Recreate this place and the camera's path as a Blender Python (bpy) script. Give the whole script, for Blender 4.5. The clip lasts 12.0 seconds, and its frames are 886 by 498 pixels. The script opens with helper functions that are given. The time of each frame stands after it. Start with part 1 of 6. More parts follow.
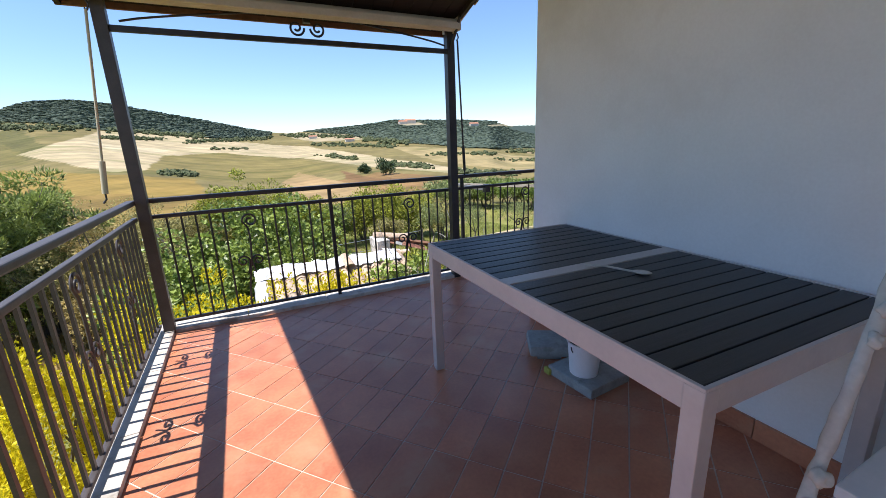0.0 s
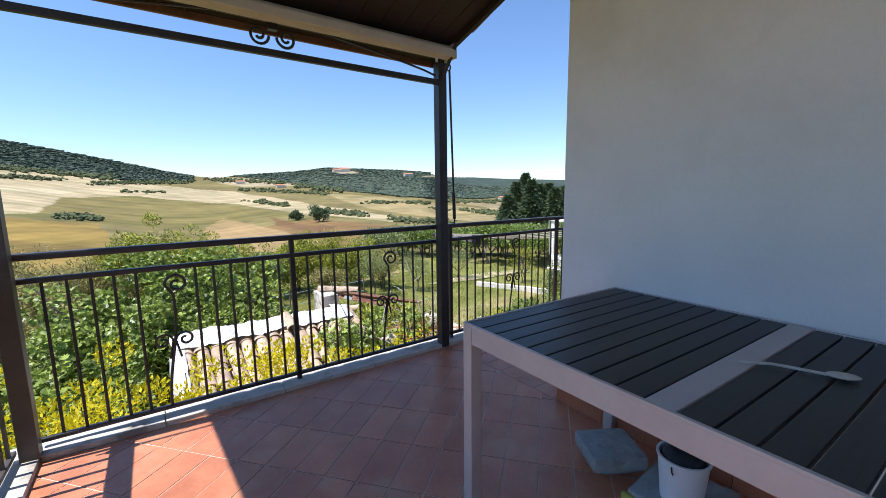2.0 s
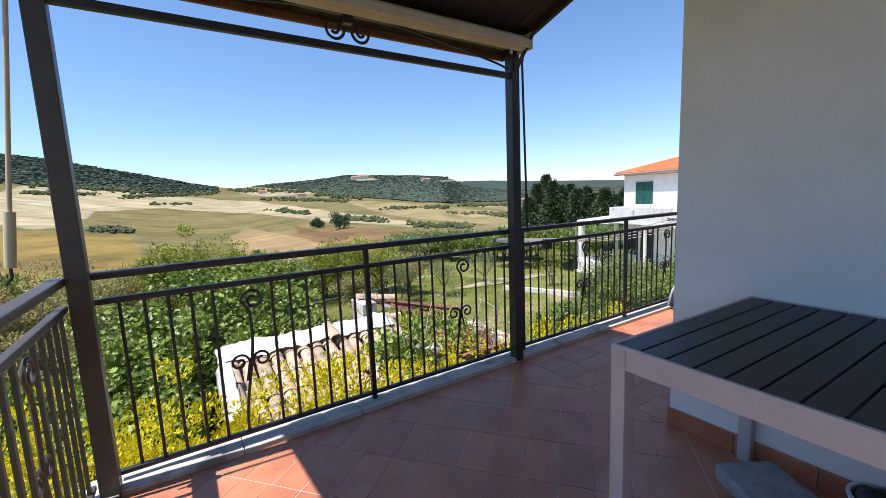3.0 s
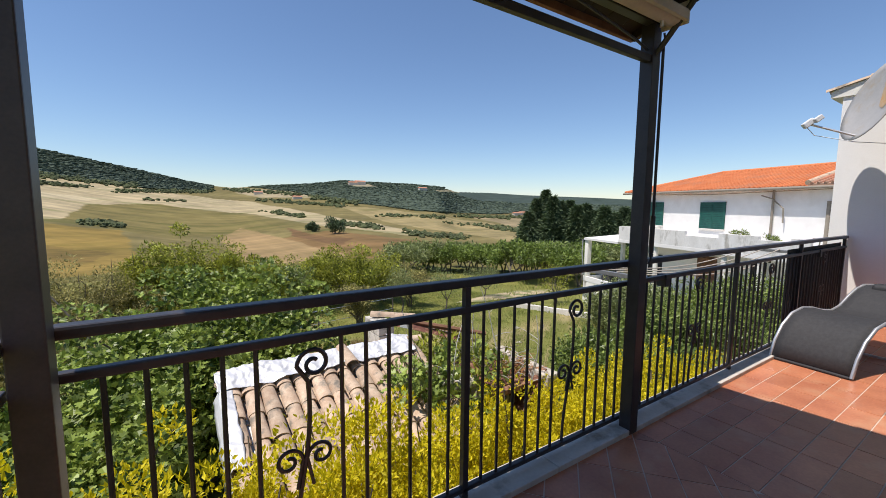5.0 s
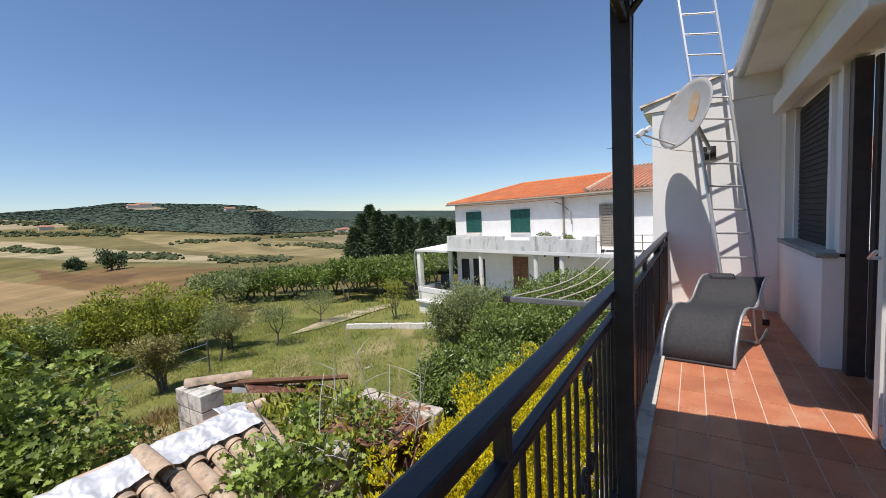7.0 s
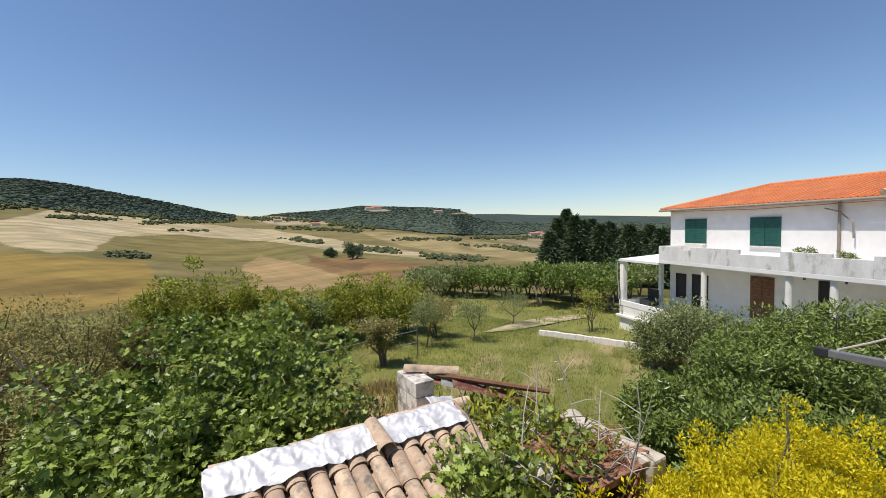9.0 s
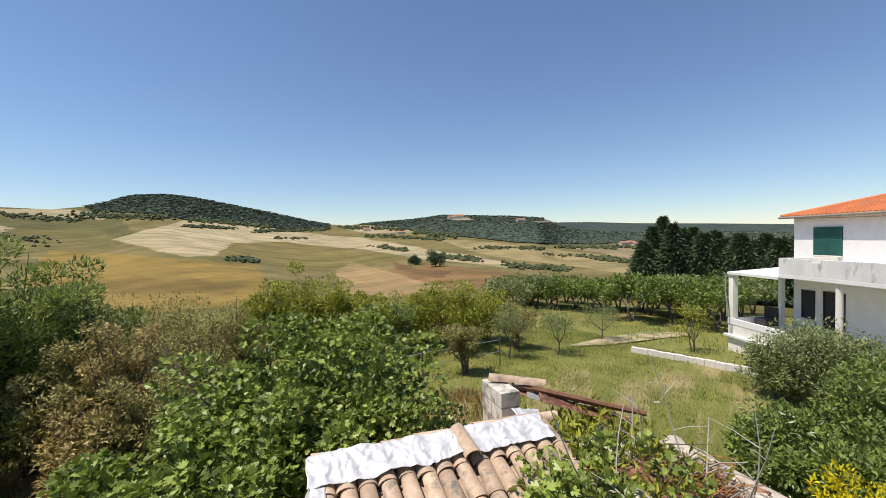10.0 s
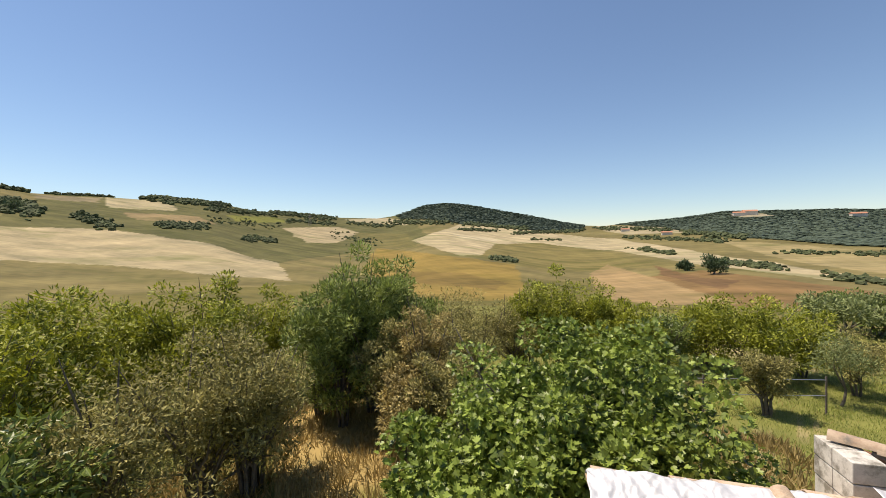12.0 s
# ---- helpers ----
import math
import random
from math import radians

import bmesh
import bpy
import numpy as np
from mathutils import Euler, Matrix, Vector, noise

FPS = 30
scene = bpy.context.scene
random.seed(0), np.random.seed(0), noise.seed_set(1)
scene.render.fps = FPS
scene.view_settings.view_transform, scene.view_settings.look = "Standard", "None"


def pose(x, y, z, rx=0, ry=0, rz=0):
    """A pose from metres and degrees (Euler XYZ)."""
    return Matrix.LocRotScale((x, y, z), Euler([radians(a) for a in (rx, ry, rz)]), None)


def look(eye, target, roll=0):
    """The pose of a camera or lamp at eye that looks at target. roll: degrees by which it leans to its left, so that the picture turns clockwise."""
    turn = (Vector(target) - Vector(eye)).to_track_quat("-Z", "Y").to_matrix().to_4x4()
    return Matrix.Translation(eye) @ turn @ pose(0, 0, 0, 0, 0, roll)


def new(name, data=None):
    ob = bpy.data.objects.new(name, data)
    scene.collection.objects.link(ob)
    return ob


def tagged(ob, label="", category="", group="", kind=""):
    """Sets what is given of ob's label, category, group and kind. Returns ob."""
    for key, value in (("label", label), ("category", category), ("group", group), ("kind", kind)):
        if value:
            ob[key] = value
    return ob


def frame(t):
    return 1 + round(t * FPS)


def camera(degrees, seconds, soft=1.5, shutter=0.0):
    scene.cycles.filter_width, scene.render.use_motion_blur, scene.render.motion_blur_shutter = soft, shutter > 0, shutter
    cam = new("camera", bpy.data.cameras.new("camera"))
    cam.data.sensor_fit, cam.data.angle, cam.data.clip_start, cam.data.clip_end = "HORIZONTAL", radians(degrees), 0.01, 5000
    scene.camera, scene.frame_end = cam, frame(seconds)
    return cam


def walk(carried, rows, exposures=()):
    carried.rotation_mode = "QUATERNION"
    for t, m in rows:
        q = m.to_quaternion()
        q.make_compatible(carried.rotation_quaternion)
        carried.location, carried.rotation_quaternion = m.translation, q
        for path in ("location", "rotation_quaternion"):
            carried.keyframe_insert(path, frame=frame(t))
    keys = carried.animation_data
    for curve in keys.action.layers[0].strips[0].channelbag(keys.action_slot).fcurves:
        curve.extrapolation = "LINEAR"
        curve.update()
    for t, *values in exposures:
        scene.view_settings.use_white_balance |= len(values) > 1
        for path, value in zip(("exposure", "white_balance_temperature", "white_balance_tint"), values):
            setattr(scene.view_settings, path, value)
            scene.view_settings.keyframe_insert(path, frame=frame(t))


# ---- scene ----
cam = camera(95.2, 12.0, soft=0.7)
PATH = [
    (0, (0.619, -3.371, 1.269), (1.464, -1.63, 0.765), -2.2),
    (0.5, (0.571, -3.152, 1.240), (1.582, -1.481, 0.808), 0.3),
    (1, (0.581, -2.974, 1.233), (1.812, -1.44, 0.87), 0.6),
    (1.5, (0.574, -2.779, 1.214), (1.848, -1.283, 0.839), -0.7),
    (2, (0.568, -2.571, 1.236), (1.717, -0.958, 0.954), -0.7),
    (2.5, (0.488, -2.369, 1.210), (1.538, -0.691, 0.924), 1.4),
    (3, (0.368, -2.175, 1.236), (1.442, -0.508, 0.977), -2.3),
    (3.5, (0.311, -1.985, 1.247), (1.295, -0.261, 1.006), -0.9),
    (5.3, (0.276, -1.085, 1.274), (1.43, 0.536, 1.077), 0.4),
    (5.5, (0.321, -0.978, 1.276), (1.529, 0.604, 1.084), -0.0),
    (6, (0.473, -0.759, 1.275), (1.937, 0.589, 1.082), 1.4),
    (6.3, (0.522, -0.618, 1.275), (2.132, 0.556, 1.112), 0.6),
    (6.5, (0.567, -0.498, 1.294), (2.249, 0.572, 1.139), -0.6),
    (6.7, (0.58, -0.395, 1.307), (2.294, 0.625, 1.154), -2.7),
    (8.3, (0.776, 0.092, 1.264), (2.154, 1.534, 1.117), 0.0),
    (8.5, (0.742, 0.090, 1.296), (2.036, 1.609, 1.160), -0.2),
    (9, (0.636, 0.085, 1.343), (1.676, 1.790, 1.242), -1.1),
    (9.5, (0.617, 0.085, 1.327), (1.499, 1.878, 1.245), -0.8),
    (10, (0.558, 0.082, 1.349), (1.238, 1.962, 1.297), -0.9),
    (10.5, (0.519, 0.080, 1.364), (0.954, 2.032, 1.312), -1.1),
    (11, (0.400, 0.080, 1.413), (0.545, 2.074, 1.379), -1.1),
    (11.5, (0.331, 0.080, 1.416), (0.205, 2.076, 1.380), -1.9),
    (12, (0.277, 0.080, 1.437), (-0.239, 2.012, 1.409), -0.7),
]
EXPOSURES = [(0.0, 0.72, 6250, 15), (1.5, 0.66, 6100, 14), (3.5, 0.42, 6250, 13), (5.3, 0.04, 6600, 14), (6.5, 0.00, 6450, 14), (8.3, -0.06, 6650, 13), (10.0, 0.06, 6850, 14), (12.0, 0.18, 7450, 14)]
walk(cam, [(t, look(eye, target, roll)) for t, eye, target, roll in PATH], EXPOSURES)

# ---- light ----
SUN_FROM = Vector((-1.0, 0.1, 2.31)).normalized()
world = bpy.data.worlds.new("sky")
scene.world = world
world.use_nodes = True
wn = world.node_tree
wn.nodes.clear()
sky = wn.nodes.new("ShaderNodeTexSky")
sky.sky_type = "NISHITA"
sky.sun_disc = False
sky.sun_elevation = math.asin(SUN_FROM.z)
sky.sun_rotation = math.atan2(SUN_FROM.x, SUN_FROM.y)
sky.altitude = 300
sky.air_density = 1.1
sky.dust_density = 0.0
sky.ozone_density = 6.5
bg = wn.nodes.new("ShaderNodeBackground")
bg.inputs["Strength"].default_value = 0.125
wo = wn.nodes.new("ShaderNodeOutputWorld")
wn.links.new(sky.outputs["Color"], bg.inputs["Color"])
wn.links.new(bg.outputs["Background"], wo.inputs["Surface"])
sun_data = bpy.data.lights.new("sun", "SUN")
sun_data.energy = 5.0
sun_data.angle = radians(0.5)
sun_data.color = (1.0, 0.95, 0.87)
sun = new("sun", sun_data)
sun.matrix_world = look((0, 0, 30), Vector((0, 0, 30)) - SUN_FROM)


# ---- materials ----
def surf(name, low, high, scale=6.0, rough=0.7, bump=0.2, metal=0.0, fine=60.0, stain=None, stain_scale=1.2, stain_cut=0.62, island=0.0, bump_dist=0.004, spread=0.0, stretch=(1, 1, 1)):
    """Two-scale noise colour with relief; stain: a third colour in blotches; island/spread: hue change piece by piece."""
    m = bpy.data.materials.new(name)
    m.use_nodes = True
    t = m.node_tree
    b = t.nodes["Principled BSDF"]
    b.inputs["Roughness"].default_value = rough
    b.inputs["Metallic"].default_value = metal
    geo = t.nodes.new("ShaderNodeNewGeometry")
    mp = t.nodes.new("ShaderNodeMapping")
    mp.inputs["Scale"].default_value = stretch
    t.links.new(geo.outputs["Position"], mp.inputs["Vector"])
    n1 = t.nodes.new("ShaderNodeTexNoise")
    n1.inputs["Scale"].default_value = scale
    n1.inputs["Detail"].default_value = 4
    n2 = t.nodes.new("ShaderNodeTexNoise")
    n2.inputs["Scale"].default_value = fine
    n2.inputs["Detail"].default_value = 3
    for n in (n1, n2):
        t.links.new(mp.outputs["Vector"], n.inputs["Vector"])
    mixn = t.nodes.new("ShaderNodeMath")
    mixn.operation = "MULTIPLY_ADD"
    mixn.inputs[1].default_value = 0.35
    t.links.new(n2.outputs["Fac"], mixn.inputs[0])
    half = t.nodes.new("ShaderNodeMath")
    half.operation = "MULTIPLY"
    half.inputs[1].default_value = 0.65
    t.links.new(n1.outputs["Fac"], half.inputs[0])
    t.links.new(half.outputs[0], mixn.inputs[2])
    ramp = t.nodes.new("ShaderNodeValToRGB")
    ramp.color_ramp.elements[0].position, ramp.color_ramp.elements[1].position = 0.32, 0.68
    ramp.color_ramp.elements[0].color, ramp.color_ramp.elements[1].color = (*low, 1), (*high, 1)
    t.links.new(mixn.outputs[0], ramp.inputs["Fac"])
    col = ramp.outputs["Color"]
    if stain:
        n3 = t.nodes.new("ShaderNodeTexNoise")
        n3.inputs["Scale"].default_value = stain_scale
        n3.inputs["Detail"].default_value = 6
        n3.inputs["Roughness"].default_value = 0.65
        t.links.new(mp.outputs["Vector"], n3.inputs["Vector"])
        r3 = t.nodes.new("ShaderNodeMapRange")
        r3.inputs["From Min"].default_value, r3.inputs["From Max"].default_value = stain_cut - 0.06, stain_cut + 0.08
        t.links.new(n3.outputs["Fac"], r3.inputs["Value"])
        mx = t.nodes.new("ShaderNodeMix")
        mx.data_type = "RGBA"
        t.links.new(r3.outputs["Result"], mx.inputs["Factor"])
        t.links.new(col, mx.inputs["A"])
        mx.inputs["B"].default_value = (*stain, 1)
        col = mx.outputs["Result"]
    if island or spread:
        hsv = t.nodes.new("ShaderNodeHueSaturation")
        mr = t.nodes.new("ShaderNodeMapRange")
        amount = island or spread
        mr.inputs["To Min"].default_value, mr.inputs["To Max"].default_value = 1 - amount, 1 + amount
        if island:
            t.links.new(geo.outputs["Random Per Island"], mr.inputs["Value"])
        else:
            oi = t.nodes.new("ShaderNodeObjectInfo")
            t.links.new(oi.outputs["Random"], mr.inputs["Value"])
        t.links.new(mr.outputs["Result"], hsv.inputs["Value"])
        t.links.new(col, hsv.inputs["Color"])
        col = hsv.outputs["Color"]
    t.links.new(col, b.inputs["Base Color"])
    if bump:
        bp = t.nodes.new("ShaderNodeBump")
        bp.inputs["Strength"].default_value = bump
        bp.inputs["Distance"].default_value = bump_dist
        t.links.new(mixn.outputs[0], bp.inputs["Height"])
        t.links.new(bp.outputs["Normal"], b.inputs["Normal"])
    return m


def leafy(name, low, high, rough=0.55, through_light=0.35, size=0.5):
    """Leaves: colour by leaf and by patch, some light passes through."""
    m = bpy.data.materials.new(name)
    m.use_nodes = True
    t = m.node_tree
    b = t.nodes["Principled BSDF"]
    out = t.nodes["Material Output"]
    b.inputs["Roughness"].default_value = rough
    geo = t.nodes.new("ShaderNodeNewGeometry")
    n1 = t.nodes.new("ShaderNodeTexNoise")
    n1.inputs["Scale"].default_value = 1.0 / size
    t.links.new(geo.outputs["Position"], n1.inputs["Vector"])
    add = t.nodes.new("ShaderNodeMath")
    add.operation = "MULTIPLY_ADD"
    add.inputs[1].default_value = 0.7
    t.links.new(geo.outputs["Random Per Island"], add.inputs[0])
    sub = t.nodes.new("ShaderNodeMath")
    sub.operation = "MULTIPLY_ADD"
    sub.inputs[1].default_value, sub.inputs[2].default_value = 0.8, -0.25
    t.links.new(n1.outputs["Fac"], sub.inputs[0])
    t.links.new(sub.outputs[0], add.inputs[2])
    ramp = t.nodes.new("ShaderNodeValToRGB")
    ramp.color_ramp.elements[0].color, ramp.color_ramp.elements[1].color = (*low, 1), (*high, 1)
    t.links.new(add.outputs[0], ramp.inputs["Fac"])
    t.links.new(ramp.outputs["Color"], b.inputs["Base Color"])
    tr = t.nodes.new("ShaderNodeBsdfTranslucent")
    t.links.new(ramp.outputs["Color"], tr.inputs["Color"])
    ms = t.nodes.new("ShaderNodeMixShader")
    ms.inputs[0].default_value = through_light
    t.links.new(b.outputs[0], ms.inputs[1])
    t.links.new(tr.outputs[0], ms.inputs[2])
    t.links.new(ms.outputs[0], out.inputs["Surface"])
    return m


M_TILE = surf("terracotta_tile", (0.40, 0.130, 0.066), (0.58, 0.232, 0.118), 5, 0.36, 0.15, stain=(0.52, 0.25, 0.14), stain_scale=3, stain_cut=0.6, spread=0.12)
M_GROUT = surf("grout", (0.52, 0.40, 0.32), (0.68, 0.55, 0.46), 9, 0.9, 0.3)
M_WHITE = surf("white_plaster", (0.74, 0.725, 0.69), (0.82, 0.81, 0.78), 2.5, 0.85, 0.25, fine=90, stain=(0.70, 0.68, 0.64), stain_scale=0.8, stain_cut=0.6)
M_PAINT = surf("cream_plaster", (0.76, 0.74, 0.66), (0.84, 0.82, 0.75), 2.0, 0.85, 0.2, fine=70, stain=(0.68, 0.66, 0.59), stain_scale=1.3, stain_cut=0.63)
# paler copy of the wall plaster, with sun and bounce light in its colour
M_BRIGHTENED = surf("brightened_plaster", (0.83, 0.82, 0.79), (0.89, 0.88, 0.855), 2.2, 0.9, 0.25, fine=80, stain=(0.76, 0.74, 0.70), stain_scale=1.1, stain_cut=0.64)
M_ROUGHCAST = surf("roughcast", (0.40, 0.40, 0.39), (0.88, 0.88, 0.86), 42, 0.95, 1.0, fine=120, bump_dist=0.025, stain=(0.30, 0.30, 0.30), stain_scale=22, stain_cut=0.60)
M_KERB = surf("grey_kerb_stone", (0.46, 0.42, 0.37), (0.60, 0.56, 0.50), 6, 0.8, 0.25, stain=(0.28, 0.25, 0.21), stain_scale=4, stain_cut=0.58)
M_STONE = surf("pale_sill_stone", (0.62, 0.58, 0.52), (0.76, 0.73, 0.67), 7, 0.6, 0.15, stain=(0.48, 0.44, 0.39), stain_scale=5, stain_cut=0.66)
M_IRON = surf("dark_painted_iron", (0.020, 0.019, 0.022), (0.040, 0.036, 0.038), 14, 0.42, 0.2, fine=120, stain=(0.06, 0.045, 0.04), stain_scale=9, stain_cut=0.7)
M_BROWNIRON = surf("brown_painted_iron", (0.050, 0.042, 0.040), (0.085, 0.07, 0.062), 12, 0.45, 0.2, fine=120)
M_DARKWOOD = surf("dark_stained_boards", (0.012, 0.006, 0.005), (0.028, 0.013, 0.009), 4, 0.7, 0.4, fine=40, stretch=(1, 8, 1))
M_OLDWOOD = surf("weathered_fascia", (0.13, 0.06, 0.03), (0.26, 0.13, 0.07), 6, 0.8, 0.5, fine=40)
M_BEIGE = surf("beige_awning", (0.50, 0.44, 0.36), (0.62, 0.56, 0.47), 5, 0.75, 0.1)
M_TABLE = surf("taupe_aluminium", (0.46, 0.41, 0.39), (0.54, 0.485, 0.455), 6, 0.45, 0.08)
M_SLAT = surf("charcoal_slat", (0.008, 0.0085, 0.011), (0.020, 0.019, 0.024), 5, 0.46, 0.35, fine=45, stretch=(1, 14, 1), spread=0.15)
M_CONCRETE = surf("grey_concrete", (0.22, 0.23, 0.22), (0.36, 0.37, 0.35), 12, 0.9, 0.5, stain=(0.16, 0.17, 0.15), stain_scale=8, stain_cut=0.6)
M_COPPO = surf("old_clay_tile", (0.40, 0.27, 0.18), (0.60, 0.47, 0.34), 9, 0.9, 0.5, stain=(0.22, 0.19, 0.15), stain_scale=7, stain_cut=0.58, spread=0.2)
M_ROOF = surf("orange_roof_tile", (0.52, 0.15, 0.05), (0.68, 0.24, 0.09), 1.5, 0.85, 0.4, fine=14, stain=(0.50, 0.20, 0.10), stain_scale=0.6, stain_cut=0.6)
M_ROOFOLD = surf("faded_roof_tile", (0.42, 0.16, 0.09), (0.58, 0.27, 0.16), 1.5, 0.85, 0.4, fine=14, stain=(0.36, 0.22, 0.15), stain_scale=0.8, stain_cut=0.55)
M_SHUTTER = surf("green_shutter", (0.008, 0.075, 0.060), (0.016, 0.11, 0.088), 5, 0.5, 0.1)
# unlit-room shade as a colour; also the blind's and armchair's own dark
M_DARK = surf("dark_interior", (0.02, 0.02, 0.022), (0.035, 0.033, 0.035), 3, 0.8, 0.0)
M_ALU = surf("aluminium", (0.62, 0.62, 0.63), (0.75, 0.75, 0.76), 9, 0.4, 0.1, metal=0.8)
M_FOIL = surf("silver_foil", (0.60, 0.60, 0.60), (0.76, 0.76, 0.76), 8, 0.5, 0.5, metal=0.3, fine=30, bump_dist=0.008)
M_RUST = surf("rusty_sheet", (0.085, 0.030, 0.022), (0.22, 0.085, 0.055), 8, 0.85, 0.5, stain=(0.34, 0.19, 0.11), stain_scale=7, stain_cut=0.52)
M_BARK = surf("grey_bark", (0.09, 0.075, 0.06), (0.20, 0.17, 0.14), 14, 0.95, 0.8, bump_dist=0.01)
M_SLING = surf("charcoal_sling", (0.022, 0.023, 0.026), (0.038, 0.038, 0.042), 40, 0.75, 0.3, fine=300)
M_DISH = surf("dish_enamel", (0.33, 0.325, 0.315), (0.41, 0.40, 0.385), 6, 0.55, 0.1, stain=(0.36, 0.31, 0.24), stain_scale=5, stain_cut=0.62)
M_DISHRUST = surf("dish_rust", (0.44, 0.29, 0.14), (0.40, 0.36, 0.30), 9, 0.7, 0.15, stain=(0.52, 0.24, 0.06), stain_scale=7, stain_cut=0.5)
M_RUBBLE = surf("rubble_stone", (0.36, 0.31, 0.25), (0.62, 0.57, 0.48), 7, 0.95, 0.9, bump_dist=0.02, stain=(0.22, 0.18, 0.14), stain_scale=4)
M_WHITEPL = surf("white_plastic", (0.72, 0.73, 0.73), (0.80, 0.80, 0.80), 6, 0.4, 0.05)
M_PALEROD = surf("pale_yellow_rod", (0.52, 0.45, 0.30), (0.62, 0.55, 0.38), 8, 0.5, 0.1)
M_ROPE = surf("off_white_rope", (0.48, 0.44, 0.38), (0.62, 0.57, 0.50), 40, 0.95, 0.6)
M_DIRT = surf("dirt_path", (0.34, 0.27, 0.15), (0.50, 0.40, 0.25), 1.2, 0.95, 0.3, fine=14, stain=(0.16, 0.18, 0.06), stain_scale=0.9, stain_cut=0.52)
M_PAVE = surf("sunlit_paving", (0.42, 0.37, 0.30), (0.56, 0.51, 0.43), 1.5, 0.9, 0.3, fine=20, stain=(0.33, 0.30, 0.24), stain_scale=1.0, stain_cut=0.6)
M_BLUE = surf("blue_plastic", (0.02, 0.10, 0.42), (0.03, 0.15, 0.5), 8, 0.4, 0.05)
M_GREENPL = surf("green_plastic", (0.08, 0.42, 0.24), (0.12, 0.5, 0.3), 8, 0.4, 0.05)

# dark ends of several leaf ramps carry gap shade; fig's bright end, highlights
L_FIG = leafy("fig_leaf", (0.028, 0.052, 0.006), (0.41, 0.52, 0.10), 0.44, 0.28, 0.4)
L_GOLD = leafy("golden_thuja", (0.40, 0.34, 0.004), (0.94, 0.81, 0.016), 0.65, 0.40, 0.35)
L_LAUREL = leafy("laurel_leaf", (0.026, 0.056, 0.010), (0.30, 0.38, 0.08), 0.38, 0.26, 0.4)
L_OLIVE = leafy("olive_leaf", (0.075, 0.10, 0.032), (0.38, 0.43, 0.16), 0.6, 0.28, 0.6)
L_LIGHT = leafy("light_green_leaf", (0.050, 0.070, 0.005), (0.50, 0.52, 0.05), 0.6, 0.28, 0.6)
L_DARK = leafy("dark_feathery_leaf", (0.040, 0.068, 0.013), (0.42, 0.50, 0.12), 0.6, 0.28, 0.5)
L_DRY = leafy("dry_brown_leaf", (0.11, 0.085, 0.026), (0.66, 0.53, 0.20), 0.75, 0.22, 0.5)
L_GREY = leafy("grey_twiggy_leaf", (0.070, 0.070, 0.020), (0.56, 0.50, 0.17), 0.75, 0.22, 0.5)
L_CONIFER = leafy("dark_conifer", (0.020, 0.044, 0.018), (0.125, 0.185, 0.075), 0.7, 0.14, 1.6)
L_ORCHARD = leafy("orchard_leaf", (0.040, 0.075, 0.010), (0.27, 0.36, 0.065), 0.5, 0.28, 1.5)
L_GARDEN = leafy("garden_tree_leaf", (0.030, 0.062, 0.010), (0.33, 0.41, 0.085), 0.5, 0.25, 0.6)
L_GRASS = leafy("grass_blade", (0.085, 0.125, 0.020), (0.46, 0.50, 0.125), 0.7, 0.3, 0.45)
L_DRYGRASS = leafy("dry_grass", (0.26, 0.19, 0.06), (0.50, 0.38, 0.16), 0.8, 0.3, 1.0)


# ---- building helpers ----
def thing(name, loc=(0, 0, 0), label="", category="", group="", kind=""):
    e = new(name)
    e.location = loc
    e.empty_display_size = 0.1
    return tagged(e, label, category, group, kind)


def under(ob, parent):
    """Parent ob, whose mesh is in world coordinates, without moving it."""
    ob.parent = parent
    root, m = parent, Matrix.Identity(4)
    while root is not None:
        m = Matrix.Translation(root.location) @ m if root.type == "EMPTY" else m
        root = root.parent
    ob.matrix_parent_inverse = m.inverted()
    return ob


def mesh_of(name, bm, material, smooth=None):
    me = bpy.data.meshes.new(name)
    bm.to_mesh(me)
    bm.free()
    me.materials.append(material)
    if smooth is not None:
        me.shade_smooth()
        me.set_sharp_from_angle(angle=radians(smooth))
    return me


def part(name, bm, material, parent, label="", smooth=None):
    ob = new(name, mesh_of(name, bm, material, smooth))
    if label:
        tagged(ob, label)
    return under(ob, parent)


def solid(name, bm, material, label="", category="", group="", kind="", smooth=None):
    return tagged(new(name, mesh_of(name, bm, material, smooth)), label, category, group, kind)


def box(lo, hi, bevel=0.0, bm=None, m=None):
    bm = bm or bmesh.new()
    lo, hi = Vector(lo), Vector(hi)
    r = bmesh.ops.create_cube(bm, size=1.0)
    vs = r["verts"]
    for v in vs:
        v.co = Vector([(lo[k] + hi[k]) / 2 + v.co[k] * (hi[k] - lo[k]) for k in range(3)])
    if bevel:
        es = list({e for v in vs for e in v.link_edges})
        r = bmesh.ops.bevel(bm, geom=es, offset=bevel, segments=2, affect="EDGES", profile=0.6)
        vs = list({v for f in r["faces"] for v in f.verts} | {v for v in vs if v.is_valid})
    if m is not None:
        bmesh.ops.transform(bm, matrix=m, verts=vs)
    return bm


